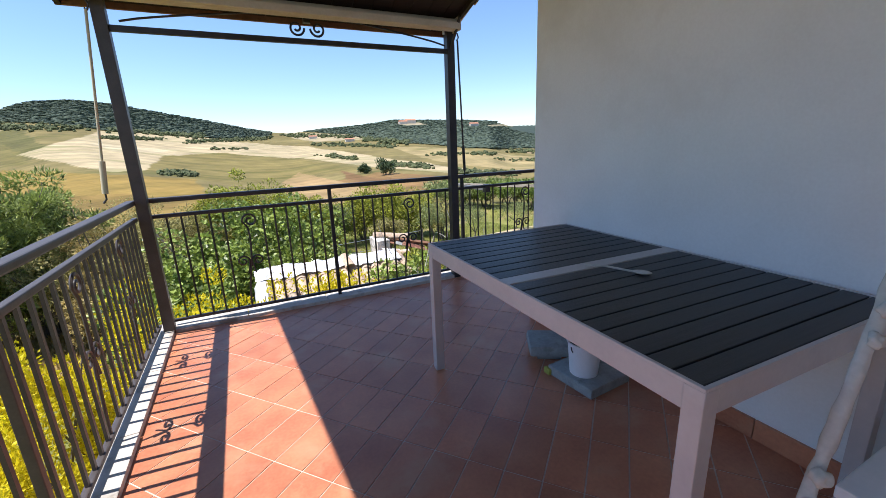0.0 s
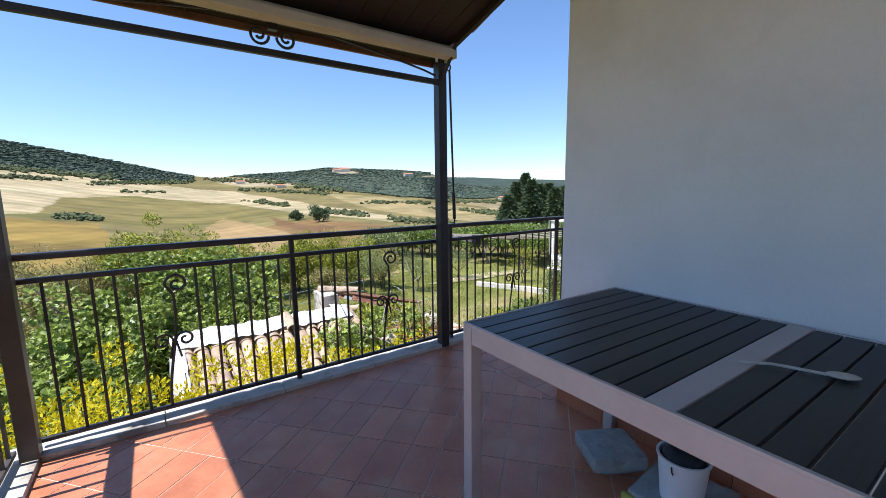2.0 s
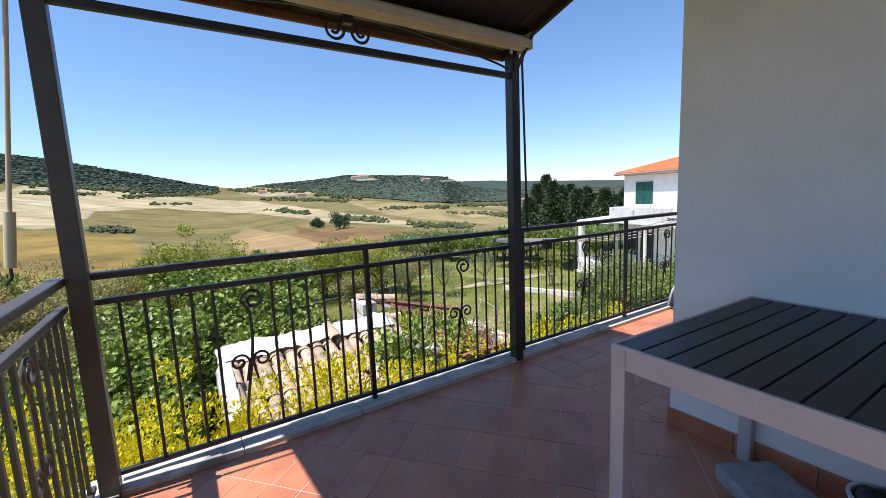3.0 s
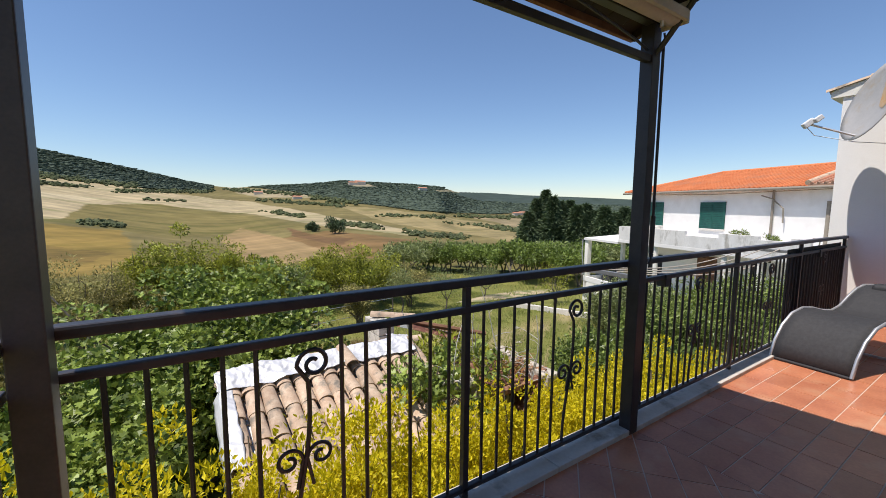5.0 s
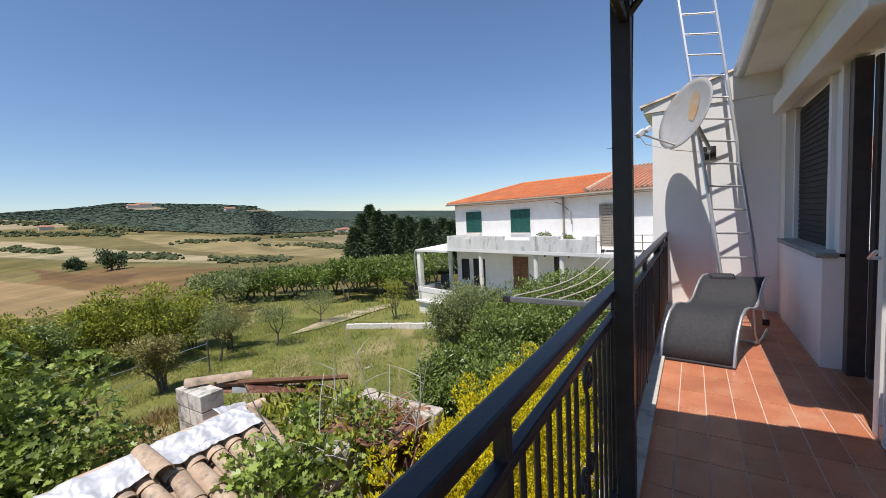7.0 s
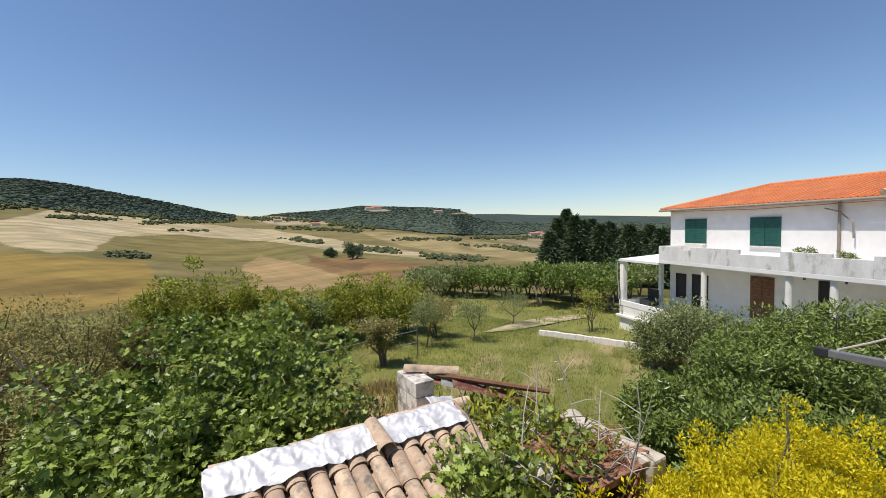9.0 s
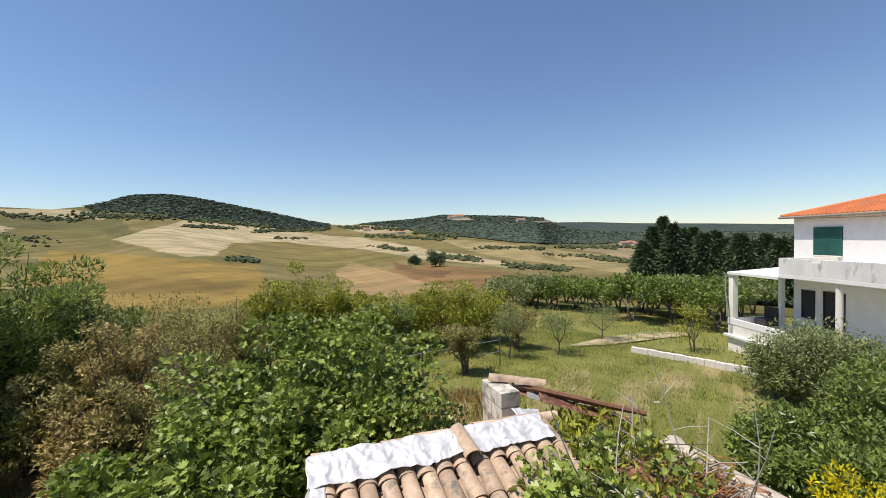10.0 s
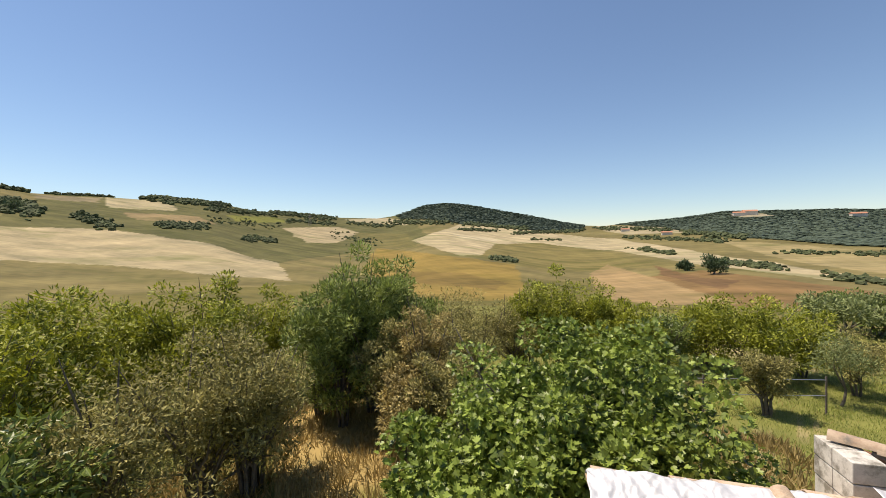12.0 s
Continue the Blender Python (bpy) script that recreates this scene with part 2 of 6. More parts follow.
def tube(points, radius, sides=8, bm=None, taper=None, flat=None):
    """A round (or flat: half widths across and up) bar along points."""
    bm = bm or bmesh.new()
    pts = [Vector(p) for p in points]
    rings = []
    side = None
    for k, p in enumerate(pts):
        d = (pts[min(k + 1, len(pts) - 1)] - pts[max(k - 1, 0)]).normalized()
        if side is None:
            side = d.orthogonal().normalized() if abs(d.z) > 0.95 else d.cross(Vector((0, 0, 1))).normalized()
        side = (side - d * side.dot(d)).normalized()
        up = side.cross(d)
        r = radius if taper is None else radius + (taper - radius) * k / (len(pts) - 1)
        ring = []
        for a in range(sides):
            c, s_ = math.cos(2 * math.pi * a / sides), math.sin(2 * math.pi * a / sides)
            ring.append(bm.verts.new(p + side * (c * r) + up * (s_ * r)))
        rings.append(ring)
    for a, b in zip(rings, rings[1:]):
        for k in range(sides):
            bm.faces.new((a[k], a[(k + 1) % sides], b[(k + 1) % sides], b[k]))
    bm.faces.new(rings[0][::-1])
    bm.faces.new(rings[-1])
    return bm


def grid_mesh(name, verts, faces, material, smooth=False):
    me = bpy.data.meshes.new(name)
    me.from_pydata(verts, [], faces)
    me.materials.append(material)
    if smooth:
        me.shade_smooth()
    return me


# ---- ground ----
CENTRE = (0.5, 0.0)
EYE = 1.35
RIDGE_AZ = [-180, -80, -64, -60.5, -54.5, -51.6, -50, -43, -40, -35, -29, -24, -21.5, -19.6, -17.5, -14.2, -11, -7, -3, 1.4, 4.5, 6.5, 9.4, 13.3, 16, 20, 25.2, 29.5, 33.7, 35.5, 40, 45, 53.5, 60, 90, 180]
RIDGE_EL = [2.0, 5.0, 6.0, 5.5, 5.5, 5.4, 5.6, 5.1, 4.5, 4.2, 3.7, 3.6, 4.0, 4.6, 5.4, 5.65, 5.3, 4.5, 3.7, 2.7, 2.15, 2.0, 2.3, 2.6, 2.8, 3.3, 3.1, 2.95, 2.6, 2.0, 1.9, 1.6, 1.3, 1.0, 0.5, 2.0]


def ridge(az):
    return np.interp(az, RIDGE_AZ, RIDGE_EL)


def ground_z(x, y):
    """Height of the land: level by the house, falling to the valley, then up to the ridge."""
    x, y = np.asarray(x, float), np.asarray(y, float)
    r = np.hypot(x - CENTRE[0], y - CENTRE[1])
    az = np.degrees(np.arctan2(x - CENTRE[0], y - CENTRE[1]))
    near = -3.5 - 0.9 * np.clip((r - 8) / 14, 0, 1) - 1.4 * np.clip((r - 22) / 18, 0, 1)
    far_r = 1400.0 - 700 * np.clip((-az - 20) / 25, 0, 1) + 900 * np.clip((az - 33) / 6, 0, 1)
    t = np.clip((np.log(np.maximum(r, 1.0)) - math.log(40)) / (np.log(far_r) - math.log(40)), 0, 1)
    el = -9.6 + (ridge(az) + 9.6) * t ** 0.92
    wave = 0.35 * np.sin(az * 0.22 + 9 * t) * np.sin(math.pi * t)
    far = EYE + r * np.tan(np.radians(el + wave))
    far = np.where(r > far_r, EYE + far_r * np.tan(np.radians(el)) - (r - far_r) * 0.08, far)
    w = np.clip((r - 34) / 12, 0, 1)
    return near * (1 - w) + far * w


def inside(px, py, poly):
    hit = np.zeros(px.shape, bool)
    for (x0, y0), (x1, y1) in zip(poly, poly[1:] + poly[:1]):
        cross = ((y0 > py) != (y1 > py)) & (px < (x1 - x0) * (py - y0) / ((y1 - y0) or 1e-9) + x0)
        hit ^= cross
    return hit


def wobble(a, b, seed, n=7):
    rng = np.random.default_rng(seed)
    s = np.zeros(np.shape(a))
    for k in range(n):
        f = 1.7 ** k
        p, q, c = rng.uniform(-1, 1, 3)
        s = s + np.sin((a * p + b * q) * f + c * 7) / f ** 0.6
    return s / 2.2


def land_cover(az, el, r):
    """Base colours of the land: straw, olive and ochre fields, wood, hazed far hill, lawn."""
    e = el + 0.10 * wobble(az * 0.6, el * 2.2, 3) 
    a = az + 0.5 * wobble(az * 0.5, el * 2.0, 4)
    c = np.empty(az.shape + (3,))
    c[:] = (0.27, 0.225, 0.095)
    streak = wobble(az * 0.35, el * 5.0, 8)[..., None]
    c *= 1 + 0.16 * streak + 0.07 * wobble(az * 2.2, el * 9.0, 15)[..., None]

    def lay(mask, rgb):
        c[mask] = np.array(rgb) * (1 + 0.10 * wobble(az * 1.5, el * 6, 12)[mask][:, None] + 0.06 * wobble(az * 5, el * 14, 13)[mask][:, None])

    lay((e < -5.2), (0.22, 0.19, 0.065))
    lay(inside(a, e, [(-64, 2.1), (-58, 6.4), (-20, 4.6), (-17, 0.2), (-38, -2.4), (-52, 0.9)]), (0.175, 0.165, 0.065))
    lay(inside(a, e, [(-80, 3.4), (-62.5, 2.2), (-54, 1.9), (-46, 0.6), (-37, -2.4), (-35.5, -4.6), (-43, -3.8), (-54, -1.9), (-62, -1.2), (-80, -0.4)]), (0.52, 0.43, 0.26))
    lay(inside(a, e, [(-54.5, 5.6), (-48.9, 5.1), (-48.5, 4.2), (-54.3, 4.4)]), (0.52, 0.44, 0.27))
    lay(inside(a, e, [(-60, 5.3), (-55, 5.4), (-55, 4.9), (-60, 4.9)]), (0.33, 0.27, 0.16))
    lay(inside(a, e, [(-53, 3.9), (-46, 3.5), (-44, 2.7), (-52, 3.1)]), (0.36, 0.27, 0.14))
    lay(inside(a, e, [(-36.5, 2.3), (-29.3, 2.4), (-26.3, 1.7), (-29.4, 0.2), (-33.8, 0.3)]), (0.50, 0.41, 0.25))
    lay(inside(a, e, [(-43, 3.9), (-37, 3.7), (-36, 3.0), (-42, 3.1)]), (0.25, 0.25, 0.06))
    lay(inside(a, e, [(-28.5, 3.5), (-24, 3.7), (-20.4, 3.2), (-20, 2.6), (-26, 2.9)]), (0.52, 0.44, 0.28))
    lay(inside(a, e, [(-27, 1.6), (-20, 1.4), (-19, -0.4), (-26, -0.6)]), (0.23, 0.20, 0.075))
    lay(inside(a, e, [(-24, -0.6), (-14.2, -1.7), (-5.2, -3.1), (-3.5, -8), (-20, -8), (-26, -3.5)]), (0.36, 0.255, 0.075))
    lay(inside(a, e, [(-22, -3.8), (-12, -4.2), (-6, -5.5), (-8, -6.5), (-20, -5.4)]), (0.29, 0.20, 0.065))
    lay(inside(a, e, [(-9.6, -1.8), (-7.0, 0.0), (-0.3, -0.3), (8.5, -1.6), (17, -3.1), (8.5, -3.6), (0, -4.2), (-5, -3.2)]), (0.27, 0.225, 0.085))
    lay(inside(a, e, [(-19.8, 0.5), (-14.1, 2.2), (-12.4, 2.7), (-7.0, 2.2), (1.1, 1.1), (8.5, 0.2), (18, -1.5), (29, -3.4), (36, -4.5), (29.1, -4.2), (17.9, -3.0), (8.5, -1.3), (-1.7, -0.2), (-7.7, -0.2), (-9.6, -1.8), (-12.5, -1.7)]), (0.58, 0.48, 0.30))
    lay(inside(a, e, [(-13.5, 1.4), (-6, 0.5), (-8, 0.2), (-12, 0.7)]), (0.66, 0.56, 0.37))
    lay(inside(a, e, [(5.5, 2.1), (13.2, 1.8), (17.2, 1.0), (9.3, 0.7), (7.0, 1.3)]), (0.50, 0.42, 0.27))
    lay(inside(a, e, [(19, 0.0), (33.7, -1.4), (44, -3.0), (46, -5.0), (35.2, -3.8), (25.1, -2.3)]), (0.42, 0.34, 0.17))
    lay(inside(a, e, [(36, -1.3), (50, -1.4), (62, -1.8), (62, -3.0), (44, -2.9)]), (0.40, 0.32, 0.19))
    lay(inside(a, e, [(9.2, -4.8), (17.9, -3.6), (33, -5.2), (48, -5.9), (44, -7.8), (29.0, -7.6), (17.9, -7.4)]), (0.30, 0.19, 0.085))
    lay(inside(a, e, [(5.0, -4.2), (6.9, -3.1), (11.6, -4.4), (17.9, -6.2), (21.1, -7.2), (13.1, -8), (6.0, -7.4)]), (0.44, 0.31, 0.155))
    lay(inside(a, e, [(12.4, -3.1), (17.9, -4.4), (21.1, -4.6), (19.5, -5.6), (13.1, -4.2)]), (0.23, 0.14, 0.07))
    foot_l = np.interp(a, [-60, -24, -21.5, -17, -12.4, -7, -1.7, 4, 5], [9, 9, 3.5, 3.4, 2.8, 2.1, 1.6, 1.7, 1.7])
    foot_r = np.interp(a, [4, 8, 10, 14, 17.2, 21, 25.2, 30, 33.7, 40.3, 45, 62, 70], [9, 2.1, 2.0, 1.7, 0.9, 0.3, -0.2, -0.7, -0.9, -1.2, -0.8, -0.7, 9])
    wood = np.where(a < 4.5, e > foot_l, e > foot_r) & (r > 300)
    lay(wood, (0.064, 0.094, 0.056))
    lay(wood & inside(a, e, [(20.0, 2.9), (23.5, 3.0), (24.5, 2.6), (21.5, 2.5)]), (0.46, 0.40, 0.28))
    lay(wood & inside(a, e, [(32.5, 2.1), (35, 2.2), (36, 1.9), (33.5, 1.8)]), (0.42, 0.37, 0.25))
    # bluer green puts distance haze into the eastern hill's colour
    hazed_hill = wood & (a > 35.5)
    lay(hazed_hill, (0.080, 0.112, 0.098))
    c *= 0.64
    lay(r < 48, (0.185, 0.185, 0.055))
    lay((r < 48) & (wobble(az * 0.9, r * 0.8, 31) > 0.55), (0.27, 0.22, 0.10))
    lay((r > 5) & (r < 30) & (az > 17) & (az < 66), (0.19, 0.195, 0.060))
    lay((r > 5) & (r < 30) & (az > 17) & (az < 66) & (wobble(az * 0.7, r * 2.6, 33) > 0.5), (0.31, 0.26, 0.13))
    lay((r > 8.4) & (r < 14.5) & (az > -39) & (az < -21), (0.46, 0.33, 0.14))
    return c


az_grid = np.concatenate([np.linspace(-180, -75, 40, endpoint=False), np.linspace(-75, 70, 560, endpoint=False), np.linspace(70, 180, 40, endpoint=False)])
r_grid = np.concatenate([[0.5], np.geomspace(3, 40, 40), np.geomspace(42, 1500, 260), np.geomspace(1600, 4500, 30)])
AZ, RR = np.meshgrid(az_grid, r_grid)
GX, GY = CENTRE[0] + RR * np.sin(np.radians(AZ)), CENTRE[1] + RR * np.cos(np.radians(AZ))
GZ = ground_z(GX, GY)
GZ += 0.06 * wobble(GX * 1.1, GY * 1.1, 21) * np.clip(1 - RR / 40, 0, 1)
nr, na = AZ.shape
idx = np.arange(nr * na).reshape(nr, na)
nxt = np.roll(idx, -1, axis=1)
quads = np.stack([idx[:-1], nxt[:-1], nxt[1:], idx[1:]], -1).reshape(-1, 4)
ground_mesh = bpy.data.meshes.new("ground")
ground_mesh.from_pydata(np.stack([GX, GY, GZ], -1).reshape(-1, 3).tolist(), [], quads.tolist())
ground_mesh.shade_smooth()
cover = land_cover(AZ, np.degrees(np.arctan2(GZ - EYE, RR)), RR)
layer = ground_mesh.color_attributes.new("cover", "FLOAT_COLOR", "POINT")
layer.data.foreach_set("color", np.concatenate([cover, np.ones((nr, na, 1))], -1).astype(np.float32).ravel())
M_LAND = surf("land", (0.62, 0.66, 0.62), (1.36, 1.30, 1.22), 0.035, 0.95, 0.0, fine=0.35, stain=(0.62, 0.70, 0.52), stain_scale=0.02, stain_cut=0.58, stretch=(0.6, 1.6, 1))
lt = M_LAND.node_tree
attr = lt.nodes.new("ShaderNodeAttribute")
attr.attribute_name = "cover"
mul = lt.nodes.new("ShaderNodeMix")
mul.data_type, mul.blend_type = "RGBA", "MULTIPLY"
mul.inputs["Factor"].default_value = 1.0
pb = lt.nodes["Principled BSDF"]
lt.links.new(attr.outputs["Color"], mul.inputs["A"])
lt.links.new(pb.inputs["Base Color"].links[0].from_socket, mul.inputs["B"])
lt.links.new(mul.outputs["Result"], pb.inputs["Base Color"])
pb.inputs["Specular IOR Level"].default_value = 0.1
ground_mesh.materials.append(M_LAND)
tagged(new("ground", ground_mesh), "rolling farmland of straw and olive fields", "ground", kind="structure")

# ---- house and terrace ----
WALL_X, FRONT_Y, DISH_X = 2.43, -1.12, 6.72
GROUND_Z = -3.9
solid("floor", box((-0.095, -4.7, -0.22), (DISH_X, 0.106, -0.0025)), M_GROUT, "terrace slab under red clay tiles", "floor", kind="structure")
# the storey below the terrace
solid("wall_base", box((-0.10, -4.7, GROUND_Z), (7.6, -0.02, -0.222)), M_PAINT, "cream plastered wall below the terrace", "wall", kind="structure")
solid("wall_west", box((WALL_X, -4.9, -0.01), (WALL_X + 0.3, FRONT_Y, 3.9), 0.006), M_WHITE, "smooth white plastered house wall", "wall", kind="structure")
solid("wall_back", box((-0.16, -4.9, -0.01), (WALL_X, -4.7, 3.9)), M_WHITE, "white plastered wall closing the terrace", "wall", kind="structure")
# front wall with the door and window opening, seen along the balcony
OPEN_L, OPEN_R, HEAD = 3.62, 6.42, 2.30
solid("wall_front_near", box((WALL_X + 0.3, FRONT_Y - 0.3, -0.01), (OPEN_L, FRONT_Y, 3.4), 0.006), M_BRIGHTENED, "white plastered wall beside the balcony door", "wall", kind="structure")
solid("wall_front_far", box((OPEN_R, FRONT_Y - 0.3, -0.01), (DISH_X + 0.9, FRONT_Y, 3.4)), M_PAINT, "cream plastered wall at the balcony end", "wall", kind="structure")
solid("wall_front_head", box((OPEN_L, FRONT_Y - 0.3, HEAD), (OPEN_R, FRONT_Y, 3.4)), M_PAINT, "cream plastered wall above the opening", "wall", kind="structure")
solid("wall_under_window", box((4.76, FRONT_Y - 0.3, -0.01), (OPEN_R, FRONT_Y + 0.02, 0.86), 0.006), M_BRIGHTENED, "white plastered wall under the window", "wall", kind="structure")
solid("wall_east", box((DISH_X, FRONT_Y, -3.9), (DISH_X + 0.9, 0.20, 2.55), 0.006), M_BRIGHTENED, "sunlit white wall with a dish on it", "wall", kind="structure")
solid("wall_plinth", box((DISH_X + 0.3, 0.202, -3.9), (DISH_X + 3.4, 0.31, -1.15), 0.01), M_PAINT, "sunlit cream plinth wall along the yard", "wall", kind="structure")
bm = bmesh.new()
prof = [(0.30, 2.55), (0.30, 2.63), (-1.118, 3.0), (-1.118, 2.55)]
ring = [[bm.verts.new((x, y, z)) for y, z in prof] for x in (DISH_X - 0.02, DISH_X + 1.0)]
for k in range(4):
    bm.faces.new((ring[0][k], ring[0][(k + 1) % 4], ring[1][(k + 1) % 4], ring[1][k]))
bm.faces.new(ring[0][::-1]), bm.faces.new(ring[1])
bmesh.ops.recalc_face_normals(bm, faces=bm.faces)
solid("wall_east_gable", bm, M_PAINT, "sloping cream wall top under clay tiles", "wall", kind="structure")
verge = thing("verge", (DISH_X, 0.3, 2.66), "row of weathered clay tiles on the wall top", "roof edge", kind="structure")
def coppo(length=0.42, r0=0.095, r1=0.075, thick=0.012, seg=7):
    """A tapered half-round clay tile along +y, crown up."""
    b = bmesh.new()
    rows = []
    for y, r in ((0, r0), (length, r1)):
        out = [b.verts.new((r * math.cos(math.pi * k / seg), y, r * 0.8 * math.sin(math.pi * k / seg))) for k in range(seg + 1)]
        inn = [b.verts.new(((r - thick) * math.cos(math.pi * k / seg), y, (r - thick) * 0.8 * math.sin(math.pi * k / seg))) for k in range(seg + 1)]
        rows.append((out, inn))
    (o0, i0), (o1, i1) = rows
    for k in range(seg):
        b.faces.new((o0[k], o0[k + 1], o1[k + 1], o1[k]))
        b.faces.new((i0[k + 1], i0[k], i1[k], i1[k + 1]))
        b.faces.new((o0[k + 1], o0[k], i0[k], i0[k + 1]))
        b.faces.new((o1[k], o1[k + 1], i1[k + 1], i1[k]))
    b.faces.new((o0[0], o1[0], i1[0], i0[0]))
    b.faces.new((o0[seg], i0[seg], i1[seg], o1[seg]))
    bmesh.ops.recalc_face_normals(b, faces=b.faces)
    return b
coppo_mesh = mesh_of("clay_tile", coppo(), M_COPPO, 40)
for k in range(4):
    ob = new("clay_tile", coppo_mesh)
    ob.matrix_basis = Matrix.Translation((DISH_X + 0.04, 0.34 - 0.36 * k, 2.62 + 0.094 * k)) @ pose(0, 0, 0, 14.6, 0, 180) @ Matrix.Diagonal((1, 1, 0.6, 1))
    under(ob, verge)

# eave with its gutter over the balcony
eave = thing("eave", (4.7, -0.85, 2.8), "cream soffit with a half-round gutter", "eave", kind="structure")
part("soffit", box((2.70, FRONT_Y + 0.002, 2.80), (DISH_X, -0.77, 2.90)), M_PAINT, eave)
bm = bmesh.new()
pts = []
for x in (2.68, DISH_X + 0.02):
    pts.append([bm.verts.new((x, -0.73 + 0.07 * math.cos(math.pi + math.pi * k / 8), 2.87 + 0.08 * math.sin(math.pi + math.pi * k / 8))) for k in range(9)])
for k in range(8):
    bm.faces.new((pts[0][k], pts[0][k + 1], pts[1][k + 1], pts[1][k]))
g = part("gutter", bm, M_ALU, eave, "grey metal half-round gutter", 60)
g.modifiers.new("thick", "SOLIDIFY").thickness = 0.004
part("roof_edge", box((2.68, FRONT_Y - 0.3, 2.905), (DISH_X + 0.02, -0.73, 2.96)), M_ROOFOLD, eave, "clay roof edge")

# shutter box, window, door
part_parent = thing("window_1", (5.6, FRONT_Y - 0.1, 0.86), "grey framed window with a lowered dark blind", "window", kind="structure")
part("shutter_box", box((OPEN_L, FRONT_Y - 0.02, HEAD - 0.02), (OPEN_R + 0.1, FRONT_Y + 0.10, HEAD + 0.16), 0.012), M_PAINT, part_parent, "projecting cream lintel")
for x0, x1 in ((4.74, 4.82), (5.02, 5.10), (6.36, 6.42)):
    part("window_frame", box((x0, FRONT_Y - 0.16, 0.86), (x1, FRONT_Y - 0.07, HEAD - 0.02), 0.004), M_WHITE, part_parent)
part("window_sill", box((4.74, FRONT_Y - 0.29, 0.861), (OPEN_R, FRONT_Y + 0.06, 0.90), 0.006), M_CONCRETE, part_parent, "grey stone sill")
blind = part("blind", box((5.10, FRONT_Y - 0.14, 0.90), (6.36, FRONT_Y - 0.12, HEAD - 0.02)), M_DARK, part_parent, "dark roller blind")
for k in range(26):
    z = 0.91 + k * 0.052
    part("blind_slat", box((5.10, FRONT_Y - 0.121, z), (6.36, FRONT_Y - 0.108, z + 0.045), 0.004), M_DARK, part_parent)
part("mullion_panel", box((4.82, FRONT_Y - 0.15, 0.90), (5.02, FRONT_Y - 0.10, HEAD - 0.02), 0.004), M_WHITE, part_parent, "white fixed panel")
door = thing("door_1", (4.2, FRONT_Y - 0.2, 0), "open balcony door with a dark shade panel in it", "door", kind="structure")
part("door_frame", box((4.62, FRONT_Y - 0.20, 0.0), (4.72, FRONT_Y - 0.10, HEAD - 0.02), 0.004), M_BROWNIRON, door)
# dark panel closes the opening; the room's shade is in its colour
part("doorway_shade_panel", box((3.72, FRONT_Y - 0.27, 0.03), (4.60, FRONT_Y - 0.23, HEAD - 0.05), 0.004), M_DARK, door)
part("door_stile", box((4.50, FRONT_Y - 0.225, 0.03), (4.58, FRONT_Y - 0.19, HEAD - 0.05), 0.004), M_BROWNIRON, door)
part("jamb", box((OPEN_L - 0.02, FRONT_Y - 0.20, 0.0), (OPEN_L + 0.06, FRONT_Y + 0.015, HEAD - 0.02), 0.004), M_PAINT, door, "painted door jamb")
part("door_handle", tube([(OPEN_L + 0.02, FRONT_Y + 0.015, 0.98), (OPEN_L + 0.02, FRONT_Y + 0.06, 0.98), (OPEN_L - 0.07, FRONT_Y + 0.075, 1.00), (OPEN_L - 0.12, FRONT_Y + 0.07, 1.03)], 0.010), M_ALU, door, "metal lever handle")
# roughcast strip down the wall's corner
bm = bmesh.new()
rng = np.random.default_rng(5)
cols = []
for k in range(41):
    z = 0.02 + 3.3 * k / 40
    edge = 3.14 + 0.34 * min(1.0, max(0.0, (1.45 - z) / 0.9)) ** 1.5 + 0.05 * max(0.0, z - 1.8) + rng.uniform(-0.014, 0.014)
    cols.append((bm.verts.new((2.74, FRONT_Y + 0.02, z)), bm.verts.new((edge, FRONT_Y + 0.02, z))))
for a, b in zip(cols, cols[1:]):
    bm.faces.new((a[0], a[1], b[1], b[0]))
bmesh.ops.recalc_face_normals(bm, faces=bm.faces)
r = solid("roughcast_strip", bm, M_ROUGHCAST, "coarse pale roughcast render on the wall", "plaster", kind="structure")
r.modifiers.new("thick", "SOLIDIFY").thickness = 0.012
# ---- railing ----
RAIL_Y, RAIL_X = 0.04, -0.06
bal_round = mesh_of("baluster", tube([(0, 0, 0.075), (0, 0, 0.835)], 0.0075, 6), M_IRON, 50)
bal_flat = mesh_of("baluster", box((-0.006, -0.0095, 0.075), (0.006, 0.0095, 0.835)), M_BROWNIRON)


def spiral(cx, cz, r0, turns, start, sense, n=26):
    return [(cx + r0 * (1 - 0.75 * k / n) * math.cos(start + sense * turns * 2 * math.pi * k / n), 0, cz + r0 * (1 - 0.75 * k / n) * math.sin(start + sense * turns * 2 * math.pi * k / n)) for k in range(n + 1)]


def scroll_mesh(material):
    """A wrought S-bar with a curl at its head and a pair of curls below its middle."""
    b = bmesh.new()
    head = spiral(0.035, 0.755, 0.055, 1.35, math.pi, -1)
    stem = [(0.03 * math.sin((z - 0.35) * 6.0) - 0.012, 0, z) for z in np.linspace(0.075, 0.70, 16)]
    tube(stem + head, 0.0075, 6, b)
    for sx in (-1, 1):
        tube([(sx * (p[0]), 0, p[2]) for p in spiral(0.052, 0.44, 0.045, 1.3, math.pi, -1)], 0.0065, 6, b)
        tube([(sx * (0.006 + 0.02 * k / 6), 0, 0.44 - 0.10 * k / 6) for k in range(7)], 0.006, 6, b)
    return mesh_of("scroll", b, material, 50)


scroll_iron, scroll_brown = scroll_mesh(M_IRON), scroll_mesh(M_BROWNIRON)


